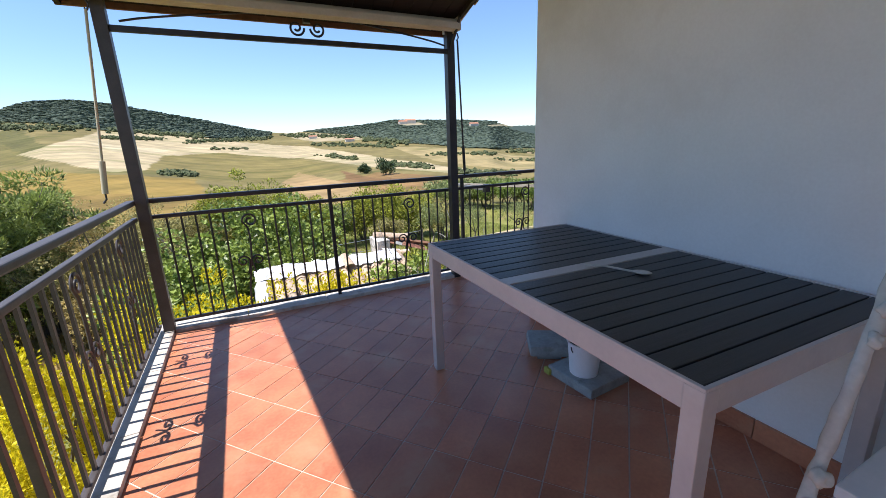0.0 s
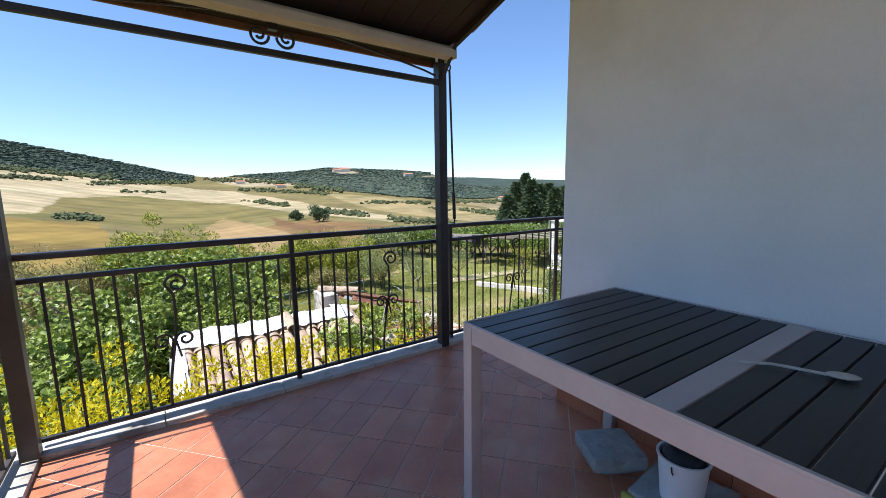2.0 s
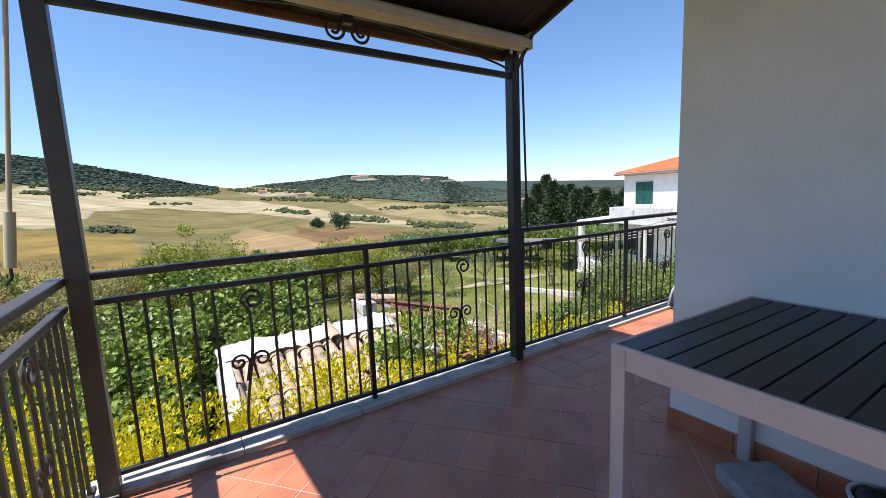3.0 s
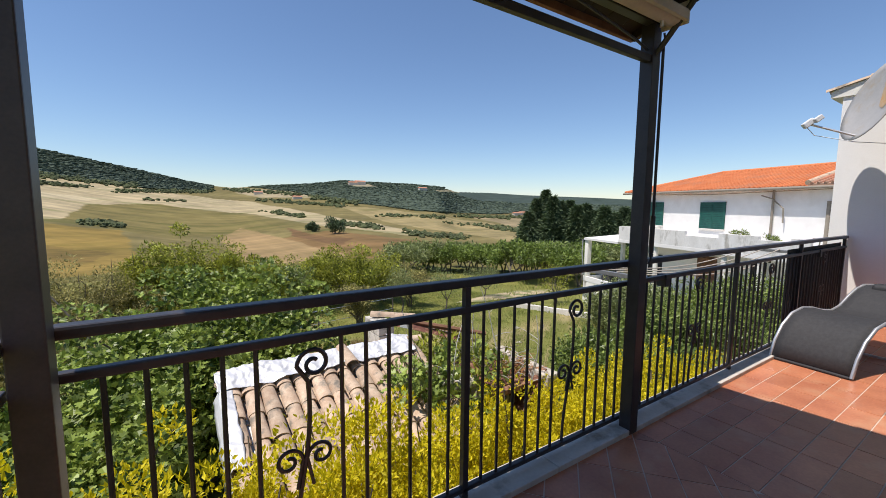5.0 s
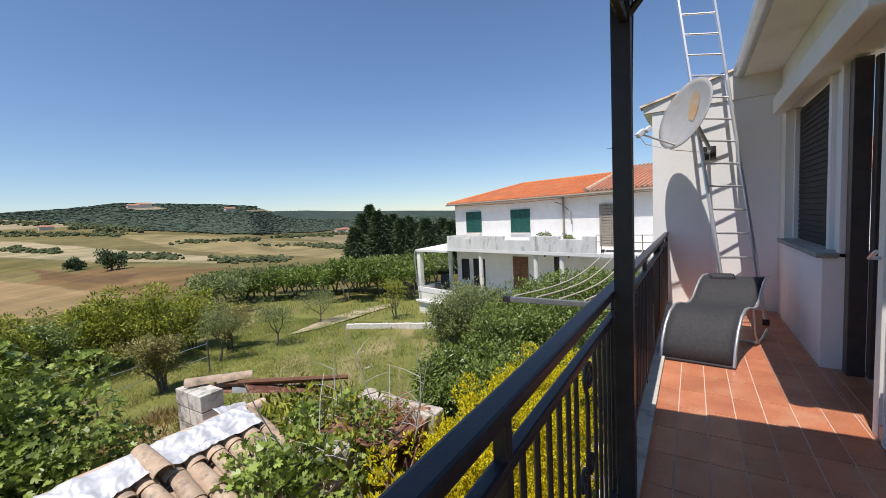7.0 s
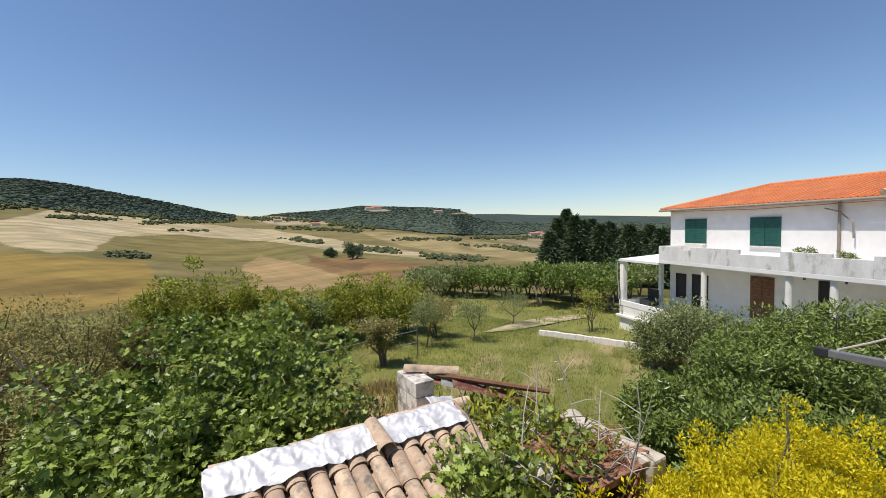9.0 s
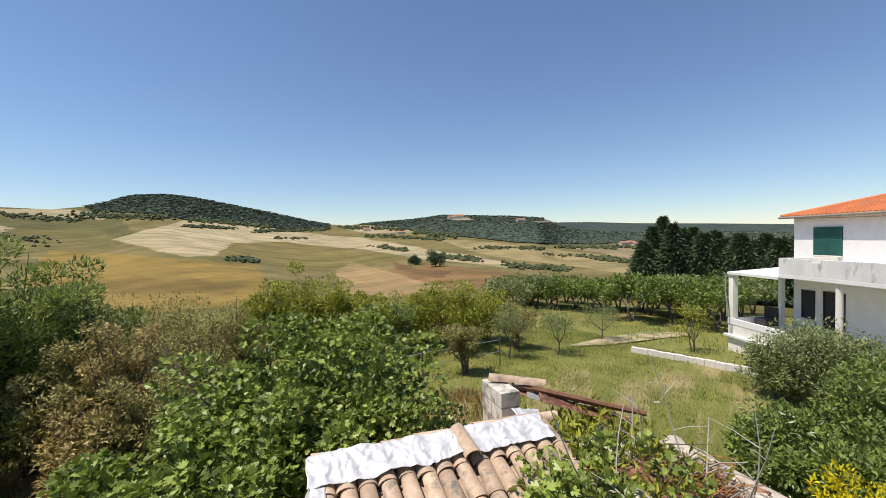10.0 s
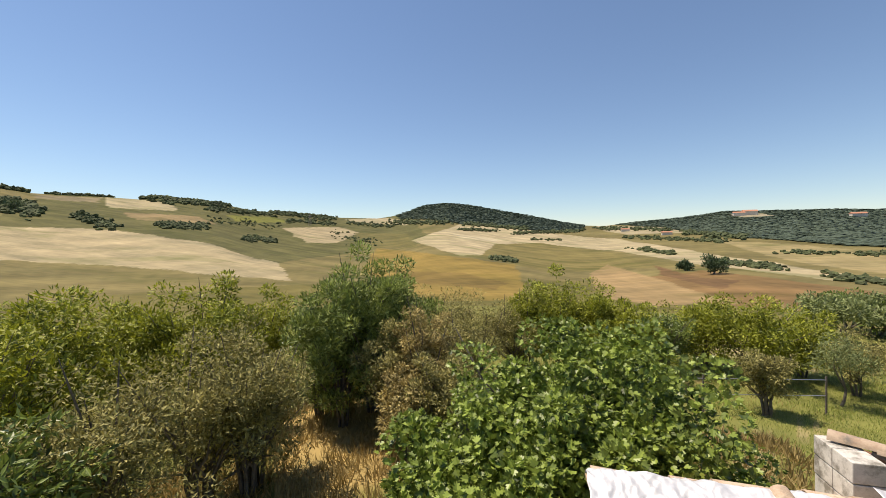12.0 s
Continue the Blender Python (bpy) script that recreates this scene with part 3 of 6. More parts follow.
def rail_run(name, label, along, start, end, fixed, posts, scrolls, bal, scroll, material, step):
    """A railing along x or y: top, middle and bottom bar, posts, balusters and scrolls."""
    rail = thing(name, (start, fixed, 0) if along == "x" else (fixed, start, 0), label, "railing")

    def bar(lo, hi, half, z0, z1, nm, bev=0.006):
        a, b_ = ((lo, fixed - half, z0), (hi, fixed + half, z1)) if along == "x" else ((fixed - half, lo, z0), (fixed + half, hi, z1))
        part(nm, box(a, b_, bev), material, rail)

    lo, hi = min(start, end), max(start, end)
    bar(lo, hi, 0.026, 0.945, 0.978, "top_rail", 0.008)
    bar(lo, hi, 0.016, 0.835, 0.862, "middle_rail")
    bar(lo, hi, 0.014, 0.055, 0.077, "bottom_rail")
    for p in posts:
        bar(p - 0.014, p + 0.014, 0.014, 0.02, 0.945, "post", 0.003)
    k = lo + step
    while k < hi - 0.03:
        near_scroll = any(abs(k - q) < step * 0.75 for q in scrolls)
        if not near_scroll and all(abs(k - p) > 0.03 for p in posts):
            ob = new("baluster", bal)
            ob.location = (k, fixed, 0) if along == "x" else (fixed, k, 0)
            ob.parent = rail
            ob.matrix_parent_inverse = Matrix.Translation(rail.location).inverted()
            if along == "x" and bal is bal_flat:
                ob.rotation_euler = (0, 0, radians(90))
        k += step
    for q in scrolls:
        ob = new("scroll", scroll)
        ob.matrix_basis = pose(q, fixed, 0) if along == "x" else pose(fixed, q, 0, 0, 0, 90)
        ob.parent = rail
        ob.matrix_parent_inverse = Matrix.Translation(rail.location).inverted()
    return rail


front_rail = rail_run("balcony_railing", "dark wrought-iron balcony railing with scrolls", "x", 0.02, 6.70, RAIL_Y,
                      [1.255, 2.50, 3.82, 5.22, 6.66], [0.60, 1.92, 3.22, 4.50, 5.95], bal_round, scroll_iron, M_IRON, 0.0885)
side_rail = rail_run("terrace_railing", "brown wrought-iron terrace railing with scrolls", "y", -0.02, -4.68, RAIL_X,
                     [-1.90, -3.60], [-0.55, -1.28, -2.60, -4.2], bal_flat, scroll_brown, M_BROWNIRON, 0.092)
screen = thing("privacy_screen", (5.9, RAIL_Y + 0.03, 0.5), "dark mesh screen tied to the railing", "screen")
part("mesh_cloth", box((4.95, RAIL_Y + 0.020, 0.10), (6.64, RAIL_Y + 0.026, 0.90)), M_SLING, screen)

# kerb slabs that carry the railing
kerb = thing("kerb", (0, 0.06, 0), "pale stone kerb slabs under the railing", "kerb", kind="structure")
x = -0.10
while x < DISH_X - 0.02:
    x1 = min(x + 0.62, DISH_X - 0.005)
    part("kerb_slab", box((x + 0.002, -0.05, -0.2), (x1 - 0.002, 0.112, 0.028), 0.005), M_KERB, kerb)
    x = x1
y = -0.051
while y > -4.69:
    y1 = max(y - 0.62, -4.69)
    part("kerb_slab", box((-0.10, y1 + 0.002, -0.2), (0.030, y - 0.002, 0.028), 0.005), M_KERB, kerb)
    y = y1

# ---- pergola ----
pergola = thing("pergola", (1.2, 0, 0), "dark iron pergola with a boarded roof", "pergola")
for px, py in ((0.0, -0.03), (2.378, -0.018)):
    post = part("post", box((px - 0.035, py - 0.035, 0.002), (px + 0.035, py + 0.035, 2.21), 0.004), M_BROWNIRON if px < 1 else M_IRON, pergola)
part("tie_bar", box((0.035, -0.045, 2.008), (2.343, -0.015, 2.045), 0.004), M_IRON, pergola)
for sx in (-1, 1):
    bm = bmesh.new()
    tube([(1.21 + sx * (0.02 + p[0]), -0.03, 2.115 + p[2]) for p in spiral(0.055, 0, 0.055, 1.4, math.pi, 1)], 0.008, 6, bm)
    part("curl", bm, M_IRON, pergola, "wrought-iron curl", 50)
    part("stay", tube([(1.21 + sx * (1.12 - 0.95 * k / 10), -0.03, 2.07 + 0.14 * (k / 10) ** 0.8) for k in range(11)], 0.007, 6), M_IRON, pergola, "thin curved stay bar", 50)
part("curl_block", box((1.185, -0.05, 2.15), (1.235, -0.01, 2.215)), M_IRON, pergola)
ROOF_W, ROOF_E, ROOF_S = -0.235, 2.42, -4.65
rise = 0.28
def roof_z(y):
    return 2.235 + rise * -y
def splay(x, y):
    """Unseen west verge, run out a little towards the back to shape its shadow."""
    return x + 0.066 * y * (ROOF_E - x) / (ROOF_E - ROOF_W)
roof_boards = 18
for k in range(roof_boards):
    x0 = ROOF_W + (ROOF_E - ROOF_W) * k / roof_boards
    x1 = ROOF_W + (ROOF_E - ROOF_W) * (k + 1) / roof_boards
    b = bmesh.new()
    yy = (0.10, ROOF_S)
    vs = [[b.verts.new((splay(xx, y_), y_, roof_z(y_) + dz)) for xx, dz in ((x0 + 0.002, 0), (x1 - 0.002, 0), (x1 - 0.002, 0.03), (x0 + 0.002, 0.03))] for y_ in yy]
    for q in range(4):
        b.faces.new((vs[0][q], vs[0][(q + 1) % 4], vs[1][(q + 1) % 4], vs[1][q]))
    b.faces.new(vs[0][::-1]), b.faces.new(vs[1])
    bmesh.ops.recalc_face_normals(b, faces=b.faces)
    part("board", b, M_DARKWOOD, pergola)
part("front_beam", box((ROOF_W, -0.055, 2.195), (ROOF_E, -0.005, 2.232), 0.004), M_IRON, pergola)
part("fascia", box((ROOF_W, 0.101, 2.17), (ROOF_E, 0.125, 2.235), 0.004), M_OLDWOOD, pergola, "weathered brown fascia board")
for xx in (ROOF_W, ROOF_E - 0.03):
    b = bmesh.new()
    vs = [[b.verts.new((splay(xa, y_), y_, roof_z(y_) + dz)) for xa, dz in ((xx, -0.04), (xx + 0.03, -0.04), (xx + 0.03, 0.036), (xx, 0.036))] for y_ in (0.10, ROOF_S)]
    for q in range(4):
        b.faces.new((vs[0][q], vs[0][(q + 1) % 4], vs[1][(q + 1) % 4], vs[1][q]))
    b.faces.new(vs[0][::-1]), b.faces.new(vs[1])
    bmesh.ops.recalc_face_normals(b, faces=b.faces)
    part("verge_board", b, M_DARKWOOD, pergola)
for row in range(12):
    for k in range(14):
        ob = new("clay_tile", coppo_mesh)
        yy_ = 0.15 - row * 0.39
        ob.matrix_basis = Matrix.Translation((splay(ROOF_W + 0.115 + k * 0.195, yy_), yy_, roof_z(yy_) + 0.032)) @ pose(0, 0, 0, 15.6, 0, 180)
        under(ob, pergola)
# knee brace to the east edge
part("brace", tube([(2.378, -0.03, 2.03), (2.378, -0.22, 2.25)], 0.014, 6), M_IRON, pergola, "", 50)

awning = thing("rolled_awning", (1.25, -0.13, 2.2), "rolled beige awning under the roof edge", "awning")
part("roll", tube([(-0.02, -0.13, 2.205), (2.38, -0.13, 2.205)], 0.048, 14), M_BEIGE, awning, "", 50)
part("front_bar", box((-0.02, -0.20, 2.165), (2.385, -0.178, 2.215), 0.006), M_BEIGE, awning)
for x in (-0.05, 2.385):
    part("bracket", box((x, -0.19, 2.16), (x + 0.02, -0.06, 2.262), 0.004), M_BEIGE, awning)
part("bolt", tube([(2.27, -0.13, 2.13), (2.27, -0.13, 2.17)], 0.010, 8), M_ALU, awning, "", 50)


def crank(name, top, bottom, mat, label, sleeve):
    c = thing(name, bottom, label, "crank rod")
    t_, b_ = Vector(top), Vector(bottom)
    d = (b_ - t_)
    bm = bmesh.new()
    tube([t_ + Vector((0, 0, 0.0)), t_ + Vector((0.012, 0, -0.03)), t_ + Vector((0.0, 0, -0.06)), t_ + Vector((-0.012, 0, -0.05))], 0.006, 6, bm)
    part("hook", bm, M_IRON, c, "", 50)
    part("rod", tube([t_ + d * 0.05, t_ + d * 0.85], 0.008, 8), mat, c, "", 50)
    part("grip", tube([t_ + d * 0.82, b_], sleeve, 10), mat, c, "", 50)
    part("tip", tube([b_, b_ + Vector((0.0, 0.0, -0.035)), b_ + Vector((-0.02, 0, -0.06))], 0.006, 6), M_IRON, c, "", 50)
    return c


crank("awning_crank", (2.44, -0.05, 2.17), (2.50, -0.02, 1.02), M_IRON, "dark awning crank rod hanging from the roof", 0.013)
crank("awning_crank", (-0.04, -0.10, 2.16), (-0.165, -0.10, 1.04), M_PALEROD, "pale yellow awning crank rod with a thick grip", 0.017)

# ---- table ----
TX0, TX1, TY0, TY1, TZ = 1.450, 2.400, -2.96, -1.435, 0.75
table = thing("garden_table", ((TX0 + TX1) / 2, (TY0 + TY1) / 2, 0), "taupe aluminium garden table with charcoal slatted top", "table")
for x in (TX0, TX1 - 0.05):
    for y in (TY0, TY1 - 0.05):
        part("leg", box((x, y, 0.0), (x + 0.05, y + 0.05, TZ - 0.008), 0.004), M_TABLE, table)
part("apron", box((TX0 + 0.002, TY0 + 0.05, TZ - 0.075), (TX0 + 0.03, TY1 - 0.05, TZ - 0.008), 0.003), M_TABLE, table)
part("apron", box((TX1 - 0.03, TY0 + 0.05, TZ - 0.075), (TX1 - 0.002, TY1 - 0.05, TZ - 0.008), 0.003), M_TABLE, table)
for y in (TY0 + 0.002, TY1 - 0.03):
    part("apron", box((TX0 + 0.05, y, TZ - 0.075), (TX1 - 0.05, y + 0.028, TZ - 0.008), 0.003), M_TABLE, table)
for lo, hi in (((TX0, TY0), (TX0 + 0.012, TY1)), ((TX1 - 0.012, TY0), (TX1, TY1)), ((TX0 + 0.012, TY0), (TX1 - 0.012, TY0 + 0.012)), ((TX0 + 0.012, TY1 - 0.012), (TX1 - 0.012, TY1))):
    part("rim", box((*lo, TZ - 0.008), (*hi, TZ + 0.001), 0.002), M_TABLE, table)
part("middle_bar", box((TX0 + 0.012, -2.205, TZ - 0.03), (TX1 - 0.012, -2.135, TZ), 0.003), M_TABLE, table)
for y0, y1, n in ((TY0 + 0.014, -2.208, 10), (-2.132, TY1 - 0.014, 9)):
    w = (y1 - y0) / n
    for k in range(n):
        part("slat", box((TX0 + 0.014, y0 + k * w + 0.003, TZ - 0.022), (TX1 - 0.014, y0 + (k + 1) * w - 0.003, TZ - 0.002), 0.003), M_SLAT, table)
table.rotation_euler = (0, 0, radians(-2.0))
spoon = thing("long_spoon", (1.92, -2.26, TZ), "pale long-handled spoon lying on the table", "spoon")
part("handle", tube([(1.86, -2.175, TZ + 0.006), (1.90, -2.235, TZ + 0.010), (1.925, -2.29, TZ + 0.008), (1.945, -2.34, TZ + 0.006)], 0.0042, 6), M_ROPE, spoon, "", 50)
b = bmesh.new()
bmesh.ops.create_uvsphere(b, u_segments=12, v_segments=6, radius=1, matrix=Matrix.Translation((1.96, -2.368, TZ + 0.008)) @ pose(0, 0, 0, 0, 0, -62) @ Matrix.Diagonal((0.036, 0.022, 0.007, 1)))
part("bowl", b, M_ROPE, spoon, "", 50)

# skirting tiles along the white wall
skirt = thing("baseboard", (WALL_X, -3, 0), "red clay skirting tiles", "skirting", kind="structure")
y = FRONT_Y
while y > -4.69:
    y1 = max(y - 0.30, -4.69)
    part("skirting_tile", box((WALL_X - 0.014, y1 + 0.002, -0.003), (WALL_X + 0.002, y - 0.002, 0.088), 0.002), M_TILE, skirt)
    y = y1
x = WALL_X
while x < OPEN_L - 0.05:
    x1 = min(x + 0.30, OPEN_L - 0.03)
    part("skirting_tile", box((x + 0.002, FRONT_Y - 0.002, -0.003), (x1 - 0.002, FRONT_Y + 0.014, 0.088), 0.002), M_TILE, skirt)
    x = x1
# ---- things on the balcony and terrace ----
umb = thing("parasol_base", (2.15, -1.63, 0), "grey concrete parasol base under the table", "parasol base")
part("slab", box((-0.12, -0.115, 0.035), (0.12, 0.115, 0.105), 0.02, m=pose(2.15, -1.63, 0, 0, 0, -32)), M_CONCRETE, umb, "", 40)
part("foot", box((-0.07, -0.07, 0.0), (0.07, 0.07, 0.04), 0.004, m=pose(2.15, -1.63, 0, 0, 0, -32)), M_CONCRETE, umb)
pav = thing("paving_slab", (2.165, -1.94, 0), "square grey concrete slab on the floor", "slab")
part("slab", box((-0.15, -0.15, 0.0), (0.15, 0.15, 0.055), 0.008, m=pose(2.165, -1.94, 0, 0, 0, 4)), M_CONCRETE, pav)
bucket = thing("bucket", (2.12, -1.95, 0.055), "small white plastic bucket on a concrete slab", "bucket")
b = bmesh.new()
n = 24
prof = [(0.072, 0.056), (0.088, 0.23), (0.094, 0.232), (0.094, 0.238), (0.084, 0.238), (0.069, 0.062)]
rings = [[b.verts.new((2.12 + r * math.cos(2 * math.pi * k / n), -1.95 + r * math.sin(2 * math.pi * k / n), z)) for k in range(n)] for r, z in prof]
for a_, b_ in zip(rings, rings[1:]):
    for k in range(n):
        b.faces.new((a_[k], a_[(k + 1) % n], b_[(k + 1) % n], b_[k]))
b.faces.new(rings[0][::-1]), b.faces.new(rings[-1])
part("body", b, M_WHITEPL, bucket, "", 40)
part("handle", tube([(2.12 + 0.096 * math.cos(a), -1.95 + 0.096 * math.sin(a) * 0.5 - 0.05 * math.sin(a), 0.225 - 0.07 * math.sin(a)) for a in np.linspace(0, math.pi, 12)], 0.003, 6), M_IRON, bucket, "thin dark wire handle", 50)
rag = bmesh.new()
bmesh.ops.create_icosphere(rag, subdivisions=3, radius=1, matrix=Matrix.Translation((2.12, -1.95, 0.225)) @ Matrix.Diagonal((0.075, 0.075, 0.035, 1)))
for v in rag.verts:
    v.co += Vector((0, 0, 0.02)) * noise.noise(v.co * 28)
solid("dark_rag", rag, M_SLING, "crumpled dark rag in the bucket", "rag", smooth=60)
sp = bmesh.new()
box((1.99, -1.83, 0.0), (2.013, -1.78, 0.040), 0.012, sp)
solid("sponge", sp, surf("yellow_green_sponge", (0.30, 0.30, 0.05), (0.42, 0.42, 0.09), 40, 0.95, 0.6), "yellow-green sponge beside the slab", "sponge", smooth=50)

# wrapped pole leaning on the wall beside the table, and a low board behind it
pole = thing("wrapped_pole", (1.40, -3.08, 0), "off-white pole wrapped in knotted cord, leaning on the wall", "pole")
P0, P1 = Vector((1.40, -3.08, 0.03)), Vector((2.385, -3.02, 1.93))
b = bmesh.new()
cpts = [P0.lerp(P1, k / 60) for k in range(61)]
tube(cpts, 0.0145, 12, b)
for v in b.verts:
    v.co += Vector((1, 1, 0.3)) * 0.006 * noise.noise(v.co * 30)
part("pole", b, M_ROPE, pole, "", 60)
for k in (14, 16, 25, 27, 29, 31):
    kb = bmesh.new()
    c_ = P0.lerp(P1, k / 60) + Vector((-0.012, -0.012, 0.0))
    bmesh.ops.create_icosphere(kb, subdivisions=3, radius=0.020 if k < 20 else 0.0175, matrix=Matrix.Translation(c_))
    for v in kb.verts:
        v.co += (v.co - c_) * 0.5 * noise.noise(v.co * 70)
    part("knot", kb, M_ROPE, pole, "", 60)
bench = thing("low_bench", (2.1, -3.5, 0), "low white board bench against the wall", "bench")
part("board", box((1.80, -3.95, 0.40), (2.41, -3.06, 0.435), 0.006), M_WHITEPL, bench)
for y in (-3.85, -3.2):
    part("leg", box((1.86, y, 0.0), (2.36, y + 0.04, 0.40), 0.004), M_WHITEPL, bench)

lounger = thing("sun_lounger", (5.0, -0.22, 0), "charcoal sling rocking sun lounger with steel tube frame", "sun lounger")
prof = [(4.43, 0.012), (4.47, 0.15), (4.54, 0.28), (4.64, 0.375), (4.76, 0.415), (4.88, 0.405), (5.00, 0.375), (5.12, 0.365), (5.22, 0.40), (5.32, 0.48), (5.42, 0.545), (5.52, 0.575), (5.64, 0.57)]
Y0, Y1 = -0.52, -0.03
def skew(x, z, y):
    return (x + (y - Y0) * 0.10, y + (x - 4.43) * -0.30, z)
b = bmesh.new()
rows = []
for x, z in prof:
    rows.append([b.verts.new(skew(x, z - 0.012 * math.sin(math.pi * k / 8), Y0 + (Y1 - Y0) * k / 8)) for k in range(9)])
for a_, b_ in zip(rows, rows[1:]):
    for k in range(8):
        b.faces.new((a_[k], a_[k + 1], b_[k + 1], b_[k]))
sl = part("sling", b, M_SLING, lounger, "charcoal woven sling", 60)
sl.modifiers.new("thick", "SOLIDIFY").thickness = 0.006
for y in (Y0 - 0.012, Y1 + 0.012):
    part("side_tube", tube([skew(x, z + 0.002, y) for x, z in prof], 0.013, 8), M_ALU, lounger, "curved pale steel side tube", 50)
    part("leg", tube([skew(5.02, 0.37, y), skew(5.10, 0.12, y), skew(5.22, 0.016, y), skew(5.40, 0.016, y), skew(5.58, 0.06, y)], 0.012, 8), M_ALU, lounger, "", 50)
part("crossbar", tube([skew(4.43, 0.014, Y0), skew(4.43, 0.014, Y1)], 0.012, 8), M_SLING, lounger, "", 50)
part("crossbar", tube([skew(5.22, 0.016, Y0), skew(5.22, 0.016, Y1)], 0.012, 8), M_ALU, lounger, "", 50)
part("head_pillow", box((5.50, -0.62, 0.50), (5.66, -0.40, 0.60), 0.03), M_SLING, lounger, "dark head cushion", 60)

ladder = thing("ladder", (5.9, -0.75, 0), "aluminium ladder leaning on the wall", "ladder")
LB0, LB1, LT0, LT1 = Vector((5.80, -0.58, 0.0)), Vector((6.02, -0.92, 0.0)), Vector((6.66, -0.10, 3.86)), Vector((6.66, -0.47, 3.78))
for a_, b_ in ((LB0, LT0), (LB1, LT1)):
    bb = bmesh.new()
    tube([a_ + Vector((0, 0, 0.03)), b_], 0.021, 6, bb)
    part("stile", bb, M_ALU, ladder, "", 40)
    part("foot", box(a_ + Vector((-0.03, -0.03, 0)), a_ + Vector((0.03, 0.03, 0.06)), 0.004), M_IRON, ladder, "black rubber foot")
for k in range(14):
    f = 0.05 + k * 0.069
    part("rung", tube([LB0.lerp(LT0, f), LB1.lerp(LT1, f)], 0.012, 8), M_ALU, ladder, "", 50)

dish = thing("satellite_dish", (6.70, -0.30, 1.95), "grey satellite dish with a rust-stained face", "satellite dish")
DC = Vector((6.08, -0.19, 2.34))
axis = Vector((-0.59, 0.73, 0.33)).normalized()
m_d = Matrix.Translation(DC) @ axis.to_track_quat("Z", "Y").to_matrix().to_4x4()
b = bmesh.new()
rings = []
for j in range(9):
    rr = 0.385 * j / 8
    rings.append([b.verts.new((rr * math.cos(2 * math.pi * k / 40), 1.06 * rr * math.sin(2 * math.pi * k / 40), 0.42 * rr * rr - 0.03)) for k in range(40)] if j else [b.verts.new((0, 0, -0.03))])
for k in range(40):
    b.faces.new((rings[0][0], rings[1][k], rings[1][(k + 1) % 40]))
for a_, b_ in zip(rings[1:], rings[2:]):
    for k in range(40):
        b.faces.new((a_[k], b_[k], b_[(k + 1) % 40], a_[(k + 1) % 40]))
bmesh.ops.transform(b, matrix=m_d, verts=b.verts)
rf = part("reflector", b, M_DISH, dish, "", 60)
rf.modifiers.new("thick", "SOLIDIFY").thickness = 0.006
b = bmesh.new()
spot_ = []
for j in range(5):
    ring_ = []
    for k in range(24):
        a_ = 2 * math.pi * k / 24
        q_ = j / 4 * (1 + 0.30 * noise.noise((math.cos(a_) * 1.6, math.sin(a_) * 1.6, 3.0)))
        px_, py_ = 0.06 + 0.085 * q_ * math.cos(a_) - 0.03 * q_ * math.sin(a_), 0.10 + 0.17 * q_ * math.sin(a_)
        ring_.append(b.verts.new((px_, py_, 0.42 * (px_ * px_ + py_ * py_ / 1.1236) - 0.0245)))
        if j == 0:
            break
    spot_.append(ring_)
for k in range(24):
    b.faces.new((spot_[0][0], spot_[1][k], spot_[1][(k + 1) % 24]))
for r0_, r1_ in zip(spot_[1:], spot_[2:]):
    for k in range(24):
        b.faces.new((r0_[k], r1_[k], r1_[(k + 1) % 24], r0_[(k + 1) % 24]))
bmesh.ops.transform(b, matrix=m_d, verts=b.verts)
part("rust_patch", b, M_DISHRUST, dish, "orange rust stain", 60)
low = m_d @ Vector((0.0, -0.36, 0.02))
lnb = Vector((5.86, 0.26, 2.16))
part("arm", tube([low, lnb], 0.011, 6), M_ALU, dish, "", 50)
part("receiver", box((-0.03, -0.03, -0.045), (0.03, 0.03, 0.06), 0.01, m=Matrix.Translation(lnb) @ pose(0, 0, 0, 50, 0, 40)), M_WHITEPL, dish, "white receiver head")
part("receiver", box((-0.025, -0.025, -0.035), (0.025, 0.025, 0.04), 0.008, m=Matrix.Translation(lnb + Vector((0.01, -0.08, 0.04))) @ pose(0, 0, 0, 50, 0, 40)), M_WHITEPL, dish)
part("bracket", box((-0.05, -0.05, -0.08), (0.05, 0.05, 0.0), 0.006, m=m_d @ Matrix.Translation((0, 0, -0.04))), M_IRON, dish)
part("mast", tube([m_d @ Vector((0, 0, -0.10)), Vector((6.25, -0.42, 1.95)), Vector((6.70, -0.42, 1.95))], 0.02, 8), M_ALU, dish, "", 50)
part("mast_foot", box((6.69, -0.50, 1.87), (6.72, -0.34, 2.03)), M_IRON, dish)
part("cable", tube([lnb + Vector((0, 0, -0.04)), lnb + Vector((0.05, -0.05, -0.12)), low + Vector((0, 0, -0.06)), Vector((6.20, -0.42, 1.9)), Vector((6.60, -0.44, 1.2)), Vector((6.69, -0.45, 0.1))], 0.004, 5), M_WHITEPL, dish, "", 50)

